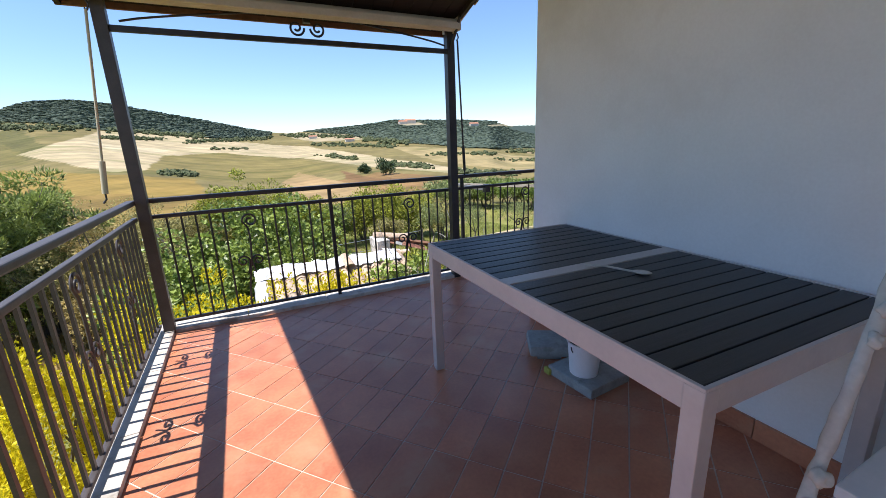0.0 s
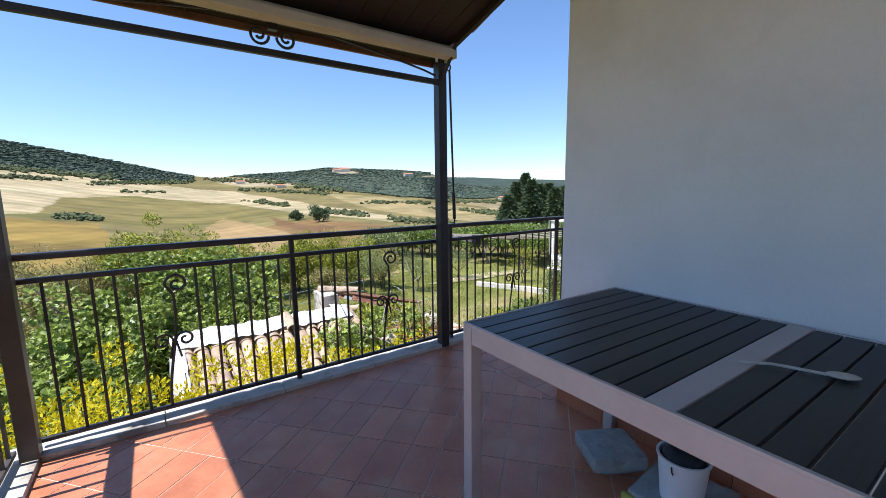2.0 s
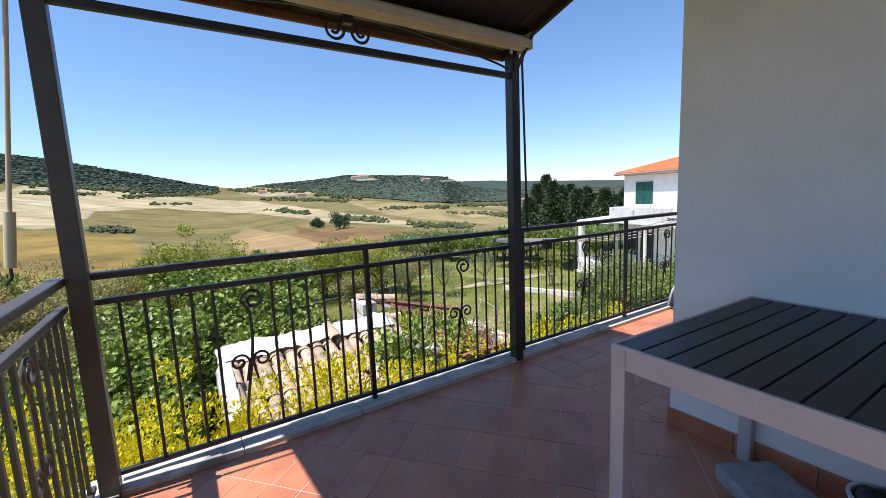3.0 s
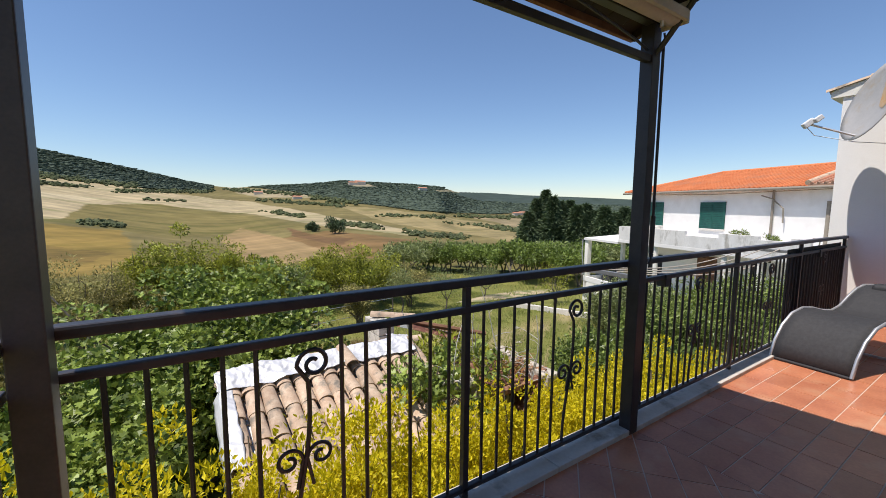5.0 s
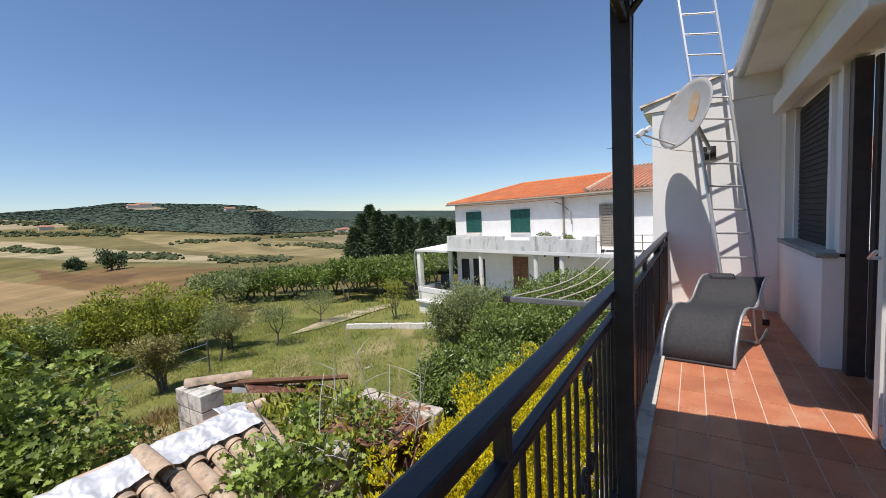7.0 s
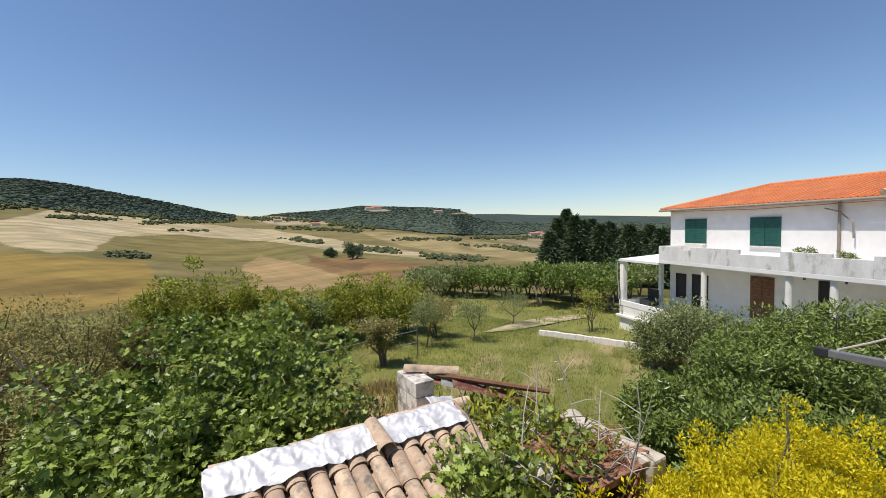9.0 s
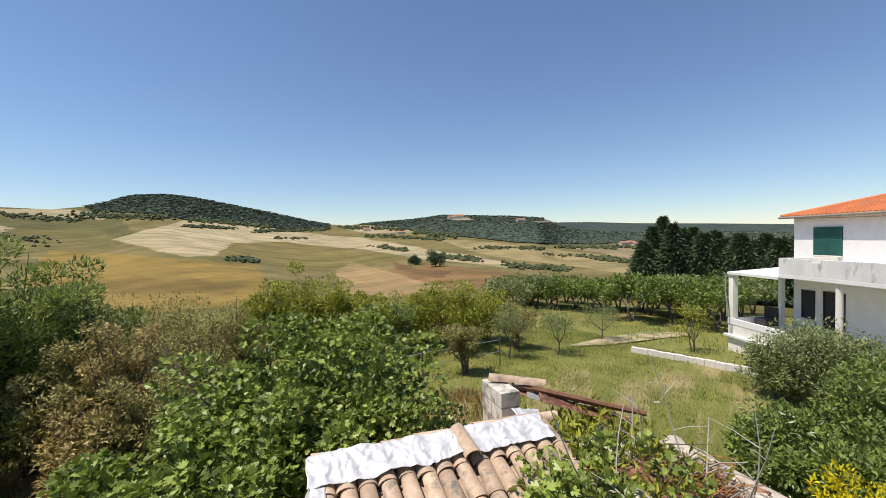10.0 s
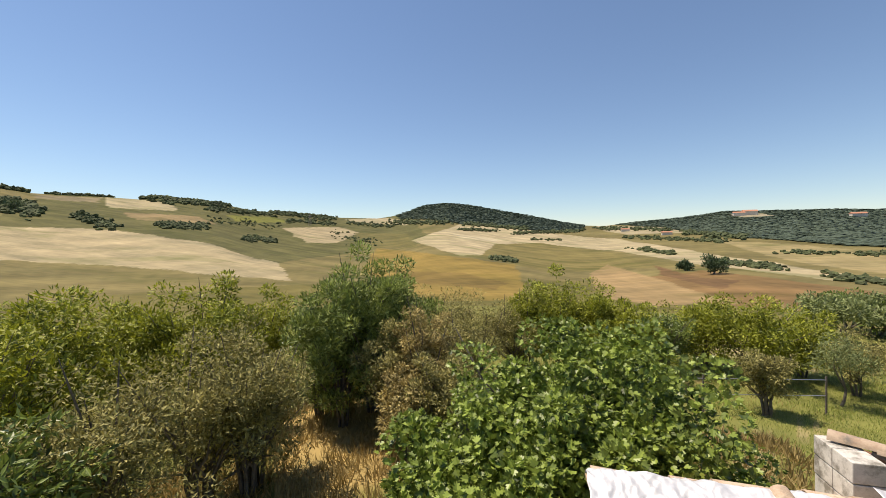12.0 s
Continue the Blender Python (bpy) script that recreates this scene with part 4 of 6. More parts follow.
M_ARM = surf("grey_painted_steel", (0.14, 0.145, 0.15), (0.24, 0.245, 0.25), 12, 0.4, 0.1, metal=0.3)
rack = thing("clothes_rack", (2.75, 0.05, 0.85), "folding clothes line with four white cords outside the railing", "clothes line")
for x in (2.78, 5.75):
    part("arm", box((x - 0.014, 0.068, 0.80), (x + 0.014, 0.66, 0.83), 0.004), M_ARM, rack, "grey metal arm")
    part("end_cap", box((x - 0.016, 0.645, 0.797), (x + 0.016, 0.69, 0.833), 0.004), M_IRON, rack, "black plastic end cap")
    part("clamp", box((x - 0.025, 0.015, 0.79), (x + 0.025, 0.075, 0.865), 0.004), M_IRON, rack)
for k in range(4):
    y = 0.62 - 0.13 * k
    part("line", tube([(2.78 + 2.97 * f, y, 0.835 - 0.10 * math.sin(math.pi * f)) for f in np.linspace(0, 1, 16)], 0.005, 6), M_ROPE, rack, "white plastic line", 50)

# ---- plants ----
FIG_OUT = [(0, 0), (0.26, 0.04), (0.48, 0.26), (0.44, 0.42), (0.22, 0.42), (0.36, 0.66), (0.27, 0.78), (0.11, 0.66), (0, 1.0), (-0.11, 0.66), (-0.27, 0.78), (-0.36, 0.66), (-0.22, 0.42), (-0.44, 0.42), (-0.48, 0.26), (-0.26, 0.04)]
OVAL = [(0, 0), (0.30, 0.40), (0, 1.0), (-0.30, 0.40)]


def leaf_cloud(points, out_dirs, length, width, outline, rng, droop=0.35, up=0.3, jitter=0.9):
    """Leaves at points: each a folded outline turned outward with some chance."""
    n = len(points)
    d = out_dirs + jitter * rng.normal(size=(n, 3)) + np.array([0, 0, up])
    d[:, 2] -= droop * rng.random(n)
    d /= np.linalg.norm(d, axis=1, keepdims=True) + 1e-9
    nrm = rng.normal(size=(n, 3)) * 0.6 + np.array([0, 0, 1.0]) + out_dirs * 0.5
    side = np.cross(d, nrm)
    side /= np.linalg.norm(side, axis=1, keepdims=True) + 1e-9
    nrm = np.cross(side, d)
    size = rng.uniform(0.65, 1.25, (n, 1))
    out = np.array(outline)
    k = len(out)
    v = (points[:, None, :] + d[:, None, :] * (out[None, :, 1:2] * length * size[:, None]) + side[:, None, :] * (out[None, :, 0:1] * width * size[:, None])
         + nrm[:, None, :] * (np.abs(out[None, :, 0:1]) * 0.35 * width * size[:, None]))
    base = np.arange(n) * k
    if k == 4:
        f = np.concatenate([np.stack([base, base + 1, base + 2], 1), np.stack([base, base + 2, base + 3], 1)])
        return v.reshape(-1, 3), f.tolist()
    mid = k // 2
    f = [list(range(b_, b_ + mid + 1)) for b_ in base] + [[b_] + list(range(b_ + mid, b_ + k)) for b_ in base]
    return v.reshape(-1, 3), f


def plant(name, label, category, at, height, radius, leaf, n, material, seed, outline=OVAL, width=0.5, clumps=26, low=0.25, trunk=0.06, bark=None, group="", droop=0.35, up=0.3, squash=0.85, clump_size=0.30, shell=0.7, stems=5, lean=1.0, spread_in=0.45):
    """A tree or shrub: tapered trunk with limbs to clumps of many leaves; its outline is uneven."""
    rng = np.random.default_rng(seed)
    e = thing(name, at, label, category, group)
    mid = height * (1 + low) / 2
    half = height * (1 - low) / 2
    dirs = rng.normal(size=(clumps, 3))
    dirs[:, 2] = np.abs(dirs[:, 2]) * 0.9 - 0.35 if low > 0.1 else dirs[:, 2] * 0.8 + 0.1
    dirs /= np.linalg.norm(dirs, axis=1, keepdims=True)
    reach = rng.uniform(spread_in, 0.95, (clumps, 1)) * rng.uniform(0.82, 1.12, (clumps, 1))
    cen = dirs * reach * np.array([radius, radius * lean, half * squash]) + np.array([0, 0, mid])
    cr = radius * clump_size * rng.uniform(0.7, 1.35, clumps)
    which = rng.integers(0, clumps, n)
    od = rng.normal(size=(n, 3))
    od /= np.linalg.norm(od, axis=1, keepdims=True)
    rad = np.where(rng.random(n) < shell, rng.uniform(0.8, 1.05, n), rng.random(n) ** 0.5)
    pts = cen[which] + od * (cr[which] * rad)[:, None] * np.array([1, 1, 0.8])
    v, f = leaf_cloud(pts, od, leaf, leaf * width * 2, outline, rng, droop, up)
    me = grid_mesh("crown", v.tolist(), f, material)
    c = new("crown", me)
    c.parent = e
    b = bmesh.new()
    tips = rng.permutation(clumps)[:stems * 3]
    for s_ in range(stems if stems > 1 else 1):
        a = 2 * math.pi * s_ / max(stems, 1)
        foot = Vector((0.4 * trunk * math.cos(a), 0.4 * trunk * math.sin(a), -0.1)) * (3 if stems > 2 else 1)
        fork = Vector((0.15 * radius * math.cos(a), 0.15 * radius * math.sin(a), height * max(low, 0.18)))
        tube([foot, (foot + fork) / 2 + Vector((0.03, -0.02, 0)), fork], trunk, 7, b, trunk * 0.7)
        for q in tips[s_ * 3:s_ * 3 + 3]:
            end = Vector(cen[q])
            bend = fork.lerp(end, 0.5) + Vector(rng.normal(size=3) * 0.06 * radius)
            tube([fork, bend, end, end + (end - bend) * 0.35], trunk * 0.6, 5, b, trunk * 0.12)
    t = new("trunk", mesh_of("trunk", b, bark or M_BARK, 60))
    t.parent = e
    return e


def gz(x, y):
    return float(ground_z(x, y))


def polar(az, r):
    return CENTRE[0] + r * math.sin(radians(az)), CENTRE[1] + r * math.cos(radians(az))


def top_at(az, el, r):
    """Ground point at that bearing and range, and the height that brings the top to that elevation."""
    x, y = polar(az, r)
    g = gz(x, y)
    return (x, y, g), EYE + r * math.tan(radians(el)) - g


plant("fig_tree", "broad leafy fig tree with large lobed leaves", "fig tree", (0.75, 6.5, gz(0.75, 6.5)), 3.80, 2.10, 0.102, 25000, L_FIG, 11, FIG_OUT, 0.40, 130, 0.02, 0.07, clump_size=0.165, droop=0.8, stems=5, squash=1.0)
plant("fig_tree", "broad leafy fig tree with large lobed leaves", "fig tree", (-0.5, 5.5, gz(-0.5, 5.5)), 3.1, 1.55, 0.102, 11000, L_FIG, 12, FIG_OUT, 0.5, 60, 0.05, 0.05, clump_size=0.22, droop=0.5, stems=3)
# young fig growing over the shed
plant("fig_sapling", "straggly young fig growing beside the shed roof", "fig tree", (2.75, 3.05, -3.5), 3.05, 0.66, 0.090, 620, L_FIG, 13, FIG_OUT, 0.5, 14, 0.55, 0.03, clump_size=0.32, stems=4)
plant("fig_sapling", "straggly young fig growing beside the shed roof", "fig tree", (3.45, 3.05, -3.5), 3.0, 0.70, 0.085, 720, L_FIG, 14, FIG_OUT, 0.5, 10, 0.55, 0.025, clump_size=0.3, stems=4)

# golden thuja hedge below the terrace
hedge_spots = [(-0.5, 1.42, 3.50, 0.80), (0.15, 1.40, 3.50, 0.78), (0.8, 1.40, 3.50, 0.78), (1.5, 1.45, 3.48, 0.80), (2.3, 1.60, 3.10, 0.72), (3.15, 1.70, 2.96, 0.66), (4.15, 1.78, 2.92, 0.72), (5.1, 1.75, 2.90, 0.86), (6.2, 1.65, 2.95, 0.94),
               (-1.35, 0.9, 3.40, 0.74), (-1.4, -0.1, 3.40, 0.72), (-1.4, -1.1, 3.40, 0.72), (-1.4, -2.1, 3.35, 0.72)]
for k, (x, y, h, r) in enumerate(hedge_spots):
    plant("golden_thuja", "bright golden-yellow thuja shrub below the terrace", "shrub", (x, y, gz(x, y)), h, r, 0.044 if 5 <= k <= 8 else 0.050, 30000 if 5 <= k <= 8 else 20000, L_GOLD, 40 + k, OVAL, 0.40, 240, 0.0, 0.04, group="golden hedge", droop=0.0, up=1.5, clump_size=0.16, squash=1.0, stems=2, shell=0.85, spread_in=0.55)

# dark laurel mass by the paving
for k, (az, el, rg_, rad) in enumerate([(60, -19, 8.4, 0.85), (63.5, -16, 9.4, 1.05), (67.5, -13.5, 10.4, 1.2), (71.5, -12.0, 11.4, 1.2), (76, -11.5, 11.5, 1.1), (66, -20, 7.8, 0.95), (73, -18, 8.4, 0.95), (79, -16, 9.2, 0.8)]):
    at, h = top_at(az, el, rg_)
    plant("laurel", "dense dark green laurel shrub by the paving", "shrub", at, h, rad, 0.115, 9500, L_LAUREL, 60 + k, OVAL, 0.34, 44, 0.0, 0.04, group="laurel hedge", stems=3, clump_size=0.34)
for k, (az, el, rg_, rad, mt) in enumerate([(62.5, -9.0, 17.5, 1.7, 0), (66.5, -9.6, 17, 1.4, 0), (59.5, -11.5, 17, 0.9, 0), (71, -9.0, 15, 1.4, 1), (75, -7.8, 14.2, 1.5, 1), (79, -6.8, 14.5, 1.5, 1), (82.5, -6.0, 15.5, 1.3, 1)]):
    at, h = top_at(az, el, rg_)
    plant("olive_tree", "grey-green bushy olive tree in the garden" if mt == 0 else "leafy green garden tree by the house", "tree", at, h, rad, 0.13, 9000, L_GARDEN if mt else L_OLIVE, 70 + k, OVAL, 0.30, 40, 0.05, 0.06, group="garden trees", stems=3, clump_size=0.36)

# trees and scrub round the slope: bearing, top elevation, range, radius, kind
WEST_SCRUB = [
    (-26, 1.2, 13, 1.9, "feathery"), (-22, -1.5, 14, 1.5, "feathery"), (-30, -2.6, 12, 1.4, "feathery"), (-53, -1.6, 15, 2.2, "light"),
    (-46, -2.8, 14, 1.8, "light"), (-60, -3.2, 13, 2.0, "light"), (-66, -3.5, 11, 1.8, "light"), (-40, -3.6, 16, 1.6, "light"),
    (-47, -8.5, 9.0, 1.6, "grey"), (-41, -7.5, 9.5, 1.3, "grey"), (-56, -10, 8.5, 1.5, "grey"), (-42, -10.5, 9.2, 1.1, "grey"),
    (-63, -13, 7.5, 1.3, "laurel"), (-70, -9, 8, 1.5, "grey"), (-22, -7.5, 14.0, 1.2, "grey"), (-28, -8, 15, 1.2, "dry"),
    (-33, -5.0, 13, 1.1, "laurel"), (-20, -12, 11.5, 1.0, "grey"), (-24.5, -11.5, 12.6, 1.0, "laurel"), (-31, -11, 13.6, 1.0, "grey"),
    (-21.5, -15, 9.8, 0.85, "dry"), (-24, -9.5, 11.2, 0.95, "grey"),
]
NORTH_SCRUB = [
    (-19, -6.5, 11, 1.0, "dry"), (-16, -4.4, 17, 1.9, "grey"), (-11, -5.8, 16, 1.5, "grey"), (-6, -6.5, 17, 1.3, "grey"),
    (-14, -7.5, 12, 1.0, "grey"), (0.5, -3.0, 18, 2.0, "light"), (5, -5.0, 19, 1.7, "light"), (-4, -5.4, 18, 1.4, "light"),
    (9, -6.3, 18, 1.5, "light"), (13, -7.4, 20, 1.3, "laurel"), (21.5, -5.2, 21, 2.3, "olivebrown"), (17, -6.5, 22, 1.8, "light"),
    (26, -7.2, 23, 1.6, "olivebrown"), (30, -8.4, 21, 1.1, "grey"), (22.8, -10.4, 16, 0.85, "grey"), (28.8, -9.4, 19, 1.15, "olive"),
    (35.5, -9.2, 20, 1.0, "olive"), (41, -8.4, 25, 1.35, "olive"), (-16.5, -13, 9.6, 0.9, "grey"),
]
KIND = {"feathery": (L_DARK, 0.17, 15000, 0.20, "dark green feathery tree on the slope"), "light": (L_LIGHT, 0.15, 12000, 0.30, "light green scrub tree on the slope"),
        "dry": (L_DRY, 0.105, 9500, 0.32, "brownish half-dry shrub on the slope"), "grey": (L_GREY, 0.10, 8500, 0.28, "grey-green twiggy shrub on the slope"), "laurel": (L_LAUREL, 0.15, 4200, 0.3, "dark green shrub on the slope"),
        "olivebrown": (L_LIGHT, 0.17, 9500, 0.30, "olive-green bushy tree on the slope"), "olive": (L_OLIVE, 0.12, 2600, 0.2, "small grey-green olive tree on the lawn")}
for k, (az, el, r, rad, kind) in enumerate(WEST_SCRUB + NORTH_SCRUB):
    mat_, leaf, n, wid, lab = KIND[kind]
    at, h = top_at(az, el, r)
    plant("olive_tree" if kind == "olive" else "scrub_tree", lab, "tree", at, max(h, 1.0), rad, leaf, n, mat_, 100 + k, OVAL, wid, 24 if kind == "olive" else 72, 0.22 if kind == "olive" else 0.03, 0.05, group="slope trees",
          up=0.9 if kind == "feathery" else 0.4, stems=1 if kind == "olive" else 6, clump_size=0.21 if kind != "olive" else 0.36, shell=0.6, bark=M_BARK, squash=1.0, spread_in=0.2)

# orchard rows and dark conifers
rngp = np.random.default_rng(9)
for k in range(26):
    az = 28.5 + 1.15 * k + rngp.uniform(-0.4, 0.4)
    r = 34 + 9 * rngp.random() + (5 if k % 2 else 0)
    at, h = top_at(az, -5.6 + 0.03 * k + rngp.uniform(-0.6, 0.4), r)
    plant("orchard_tree", "round green tree in the orchard", "tree", at, h, 2.35, 0.30, 3200, L_ORCHARD if k % 4 else L_OLIVE, 200 + k, OVAL, 0.34, 30, 0.26, 0.1, group="orchard", stems=2, clump_size=0.25)
CONIFER_TOPS = [(46.3, -0.6), (47.3, 1.2), (48.4, 2.4), (49.5, 1.5), (50.5, 0.9), (51.6, 1.0), (52.7, 0.3), (53.8, 0.5), (55.0, -0.4), (56.2, 0.2), (57.3, -0.6), (58.5, 0.1), (59.8, -0.4), (61.2, -0.2), (62.6, -0.6)]
for k, (az, el) in enumerate(CONIFER_TOPS):
    r = 66 + 5 * (k % 3)
    at, h = top_at(az, el, r)
    e = thing("conifer", at, "tall dark green conifer behind the orchard", "conifer tree", "conifers")
    rg = np.random.default_rng(300 + k)
    n = 6500
    hz = rg.random(n) ** 0.8
    ang = rg.uniform(0, 2 * math.pi, n)
    whorl = (hz * 13 + 0.35 * np.sin(ang * 3 + k)) % 1.0
    lob = 0.62 + 0.62 * (1 - whorl) + 0.22 * np.sin(ang * 7 + 20 * np.floor(hz * 13))
    rr = (1 - hz) ** 0.85 * (2.7 + 0.5 * (k % 3)) * lob * np.sqrt(rg.uniform(0.35, 1, n)) + 0.06
    P = np.stack([rr * np.cos(ang), rr * np.sin(ang), 0.6 + hz * (h - 0.9)], 1)
    O = np.stack([np.cos(ang), np.sin(ang), -0.1 * np.ones(n)], 1)
    v, f = leaf_cloud(P, O, 0.75, 0.34, OVAL, rg, 0.5, 0.25, 0.4)
    c = new("crown", grid_mesh("crown", v.tolist(), f, L_CONIFER))
    c.parent = e
    t = new("trunk", mesh_of("trunk", tube([(0, 0, -0.2), (0, 0, h * 0.95)], 0.16, 7, None, 0.03), M_BARK, 60))
    t.parent = e
at, h = top_at(51.5, -7.0, 24)
plant("garden_shrub", "yellowish-green shrub by the house corner", "shrub", at, h, 0.9, 0.1, 1800, L_LIGHT, 330, OVAL, 0.3, 18, 0.0, 0.04, stems=3)


def tufts(name, label, n, lo, hi, mat_, seed, blade, keep=None):
    rg = np.random.default_rng(seed)
    x, y = rg.uniform(lo[0], hi[0], n), rg.uniform(lo[1], hi[1], n)
    patch = wobble(x * 1.3, y * 1.3, seed) + rg.normal(size=n) * 0.5
    ok = patch > -0.35
    if keep is not None:
        ok &= keep(x, y)
    x, y = x[ok], y[ok]
    P = np.stack([x, y, ground_z(x, y) - 0.01], 1)
    v, f = leaf_cloud(P, np.zeros((len(x), 3)), blade, blade * 0.22, OVAL, rg, 0.0, 1.1, 0.45)
    return tagged(new(name, grid_mesh(name, v.tolist(), f, mat_)), label, "grass", kind="stuff")


lawn = lambda x, y: (y > 4.2) & (y > 22 - 1.9 * x) & (x < 17.5 + 0.12 * (y - 9))
tufts("lawn_grass", "rough green grass of the lawn", 190000, (3.5, 3), (18, 24), L_GRASS, 401, 0.085, lawn)
tufts("dry_lawn_grass", "pale dry grass mixed into the lawn", 30000, (3.5, 3), (18, 24), L_DRYGRASS, 402, 0.10, lambda x, y: lawn(x, y) & (wobble(x * 1.1, y * 1.1, 77) > 0.15))
tufts("lawn_weeds", "taller weeds in patches on the lawn", 60000, (3.5, 3), (18, 24), L_GRASS, 407, 0.15, lambda x, y: lawn(x, y) & (wobble(x * 2.3, y * 2.3, 78) > 0.30))
tufts("dry_grass", "dry straw-coloured grass behind the shed", 9000, (2.2, 6.0), (6.0, 12.5), L_DRYGRASS, 403, 0.32)
tufts("dry_grass", "dry straw-coloured grass between the shrubs", 16000, (-8.0, 6.0), (-2.6, 12.0), L_DRYGRASS, 404, 0.24)
tufts("slope_grass", "green grass between the shrubs", 26000, (-14, 4), (4, 20), L_GRASS, 405, 0.17, lambda x, y: ~((x > -8) & (x < -2.5) & (y > 6) & (y < 12)))
tufts("rough_grass", "rough grass of the slope", 24000, (-26, 12), (26, 44), L_GRASS, 406, 0.30, lambda x, y: ~lawn(x, y))
# ---- tiled shed with foil on its ridge ----
shed = thing("shed", (2.0, 3.6, -3.5), "low stone shed with a clay tile roof", "shed")
SX0, SX1, RY, RZ, EY, EZ = 0.62, 3.35, 4.18, -0.90, 2.35, -1.48
part("wall", box((SX0 + 0.08, EY + 0.15, -3.6), (SX0 + 0.30, RY + 0.9, -1.40)), M_WHITE, shed, "whitewashed end wall")
part("wall", box((SX0 + 0.30, EY + 0.15, -3.6), (SX1, EY + 0.35, -1.56)), M_RUBBLE, shed, "rubble stone wall")
part("wall", box((SX0 + 0.30, RY + 0.7, -3.6), (SX1, RY + 0.9, -1.30)), M_RUBBLE, shed, "rubble stone wall")
b = bmesh.new()
vs = [[b.verts.new(p) for p in ((x, EY + 0.16, -1.40), (x, RY, RZ - 0.06), (x, RY + 0.88, -1.32))] for x in (SX0 + 0.08, SX0 + 0.30)]
b.faces.new(vs[0]), b.faces.new(vs[1][::-1])
for k in range(3):
    b.faces.new((vs[0][k], vs[1][k], vs[1][(k + 1) % 3], vs[0][(k + 1) % 3]))
bmesh.ops.recalc_face_normals(b, faces=b.faces)
part("gable", b, M_WHITE, shed, "whitewashed gable")
slope = math.degrees(math.atan2(RZ - EZ, RY - EY))
def deck(y0, z0, y1, z1, nm, mat_):
    d = bmesh.new()
    q = [[d.verts.new((x, y, z + dz)) for y, z, dz in ((y0, z0, -0.05), (y1, z1, -0.05), (y1, z1, -0.01), (y0, z0, -0.01))] for x in (SX0, SX1)]
    d.faces.new(q[0]), d.faces.new(q[1][::-1])
    for k in range(4):
        d.faces.new((q[0][k], q[1][k], q[1][(k + 1) % 4], q[0][(k + 1) % 4]))
    bmesh.ops.recalc_face_normals(d, faces=d.faces)
    part(nm, d, mat_, shed)
deck(EY, EZ - 0.02, RY, RZ - 0.02, "roof_deck", M_COPPO)
deck(RY, RZ - 0.02, RY + 1.0, RZ - 0.36, "roof_deck", M_COPPO)
rngs = np.random.default_rng(31)
rows_ = 5
for i in range(14):
    for j in range(rows_):
        f = j / rows_
        for chan in (0, 1):
            ob = new("clay_tile", coppo_mesh)
            jit = rngs.normal(size=3)
            x = SX0 + 0.13 + i * 0.192 + 0.096 * chan + 0.008 * jit[0]
            y = EY + (RY - EY) * f + 0.012 * jit[1]
            z = EZ + (RZ - EZ) * f + (0.045 if not chan else 0.055)
            ob.matrix_basis = Matrix.Translation((x, y, z)) @ pose(0, 0, 0, slope, 180 if chan else 0, 1.5 * jit[2]) @ Matrix.Diagonal((1.0, 1.06, 1.0, 1))
            under(ob, shed)
for i in range(8):
    ob = new("clay_tile", coppo_mesh)
    ob.matrix_basis = Matrix.Translation((SX0 + 0.02 + 0.36 * i, RY + 0.16, RZ + 0.005 + 0.012 * rngs.normal())) @ pose(0, 0, 0, 0, 0, -90 + 3 * rngs.normal())
    under(ob, shed)
# crumpled foil sheet over the ridge
nu, nv = 190, 44
fv, ff = [], []
for i in range(nu + 1):
    for j in range(nv + 1):
        u, v = i / nu, j / nv
        x = SX0 - 0.03 + u * 2.62 + 0.02 * noise.noise((u * 9, v * 3, 1))
        yy_ = RY + 0.10 - v * 0.44 + 0.035 * noise.noise((u * 7, 4.2, 0)) * (v > 0.8) + 0.03 * noise.noise((u * 6, 1.0, 5)) * (v < 0.15)
        z = RZ + 0.125 - max(0.0, (RY - yy_)) * (RZ - EZ) / (RY - EY) - max(0.0, yy_ - RY) * 0.5
        wave_ = 0.0045 * math.cos(2 * math.pi * (x - SX0 - 0.13) / 0.192) * min(1.0, 1.6 * v)
        wx_ = x + 0.10 * noise.noise((x * 3, yy_ * 4, 11))
        z += wave_ + 0.030 * noise.noise((x * 4, yy_ * 4, 0)) + 0.050 * (0.4 - abs(noise.noise((wx_ * 6 + yy_ * 4.5, yy_ * 3 - x, 2)))) + 0.018 * (0.4 - abs(noise.noise((wx_ * 13 - yy_ * 6, yy_ * 9 + x * 2, 7)))) + 0.004 * noise.noise((x * 30, yy_ * 26, 4)) + 0.016
        fv.append((x, yy_, z))
for i in range(nu):
    for j in range(nv):
        a_ = i * (nv + 1) + j
        ff.append((a_, a_ + 1, a_ + nv + 2, a_ + nv + 1))
foil = new("foil_sheet", grid_mesh("foil_sheet", fv, ff, M_FOIL, True))
foil.modifiers.new("thick", "SOLIDIFY").thickness = 0.003
tagged(foil, "crumpled silver foil sheet covering the shed ridge", "foil sheet")
fv, ff = [], []
for i in range(13):
    for j in range(61):
        u, v = i / 12, j / 60
        x = SX0 - 0.07 + 0.20 * u + 0.02 * noise.noise((v * 7, u, 3))
        yy_ = RY - 0.30 - v * 1.12
        fall_ = 0.16 * max(0.0, 0.30 - u) / 0.30
        z = RZ + 0.135 - (RY - yy_) * (RZ - EZ) / (RY - EY) - fall_ + 0.028 * noise.noise((x * 6, yy_ * 6, 9)) + 0.035 * (0.4 - abs(noise.noise((x * 8 + yy_ * 7, yy_ * 5, 6))))
        fv.append((x, yy_, z))
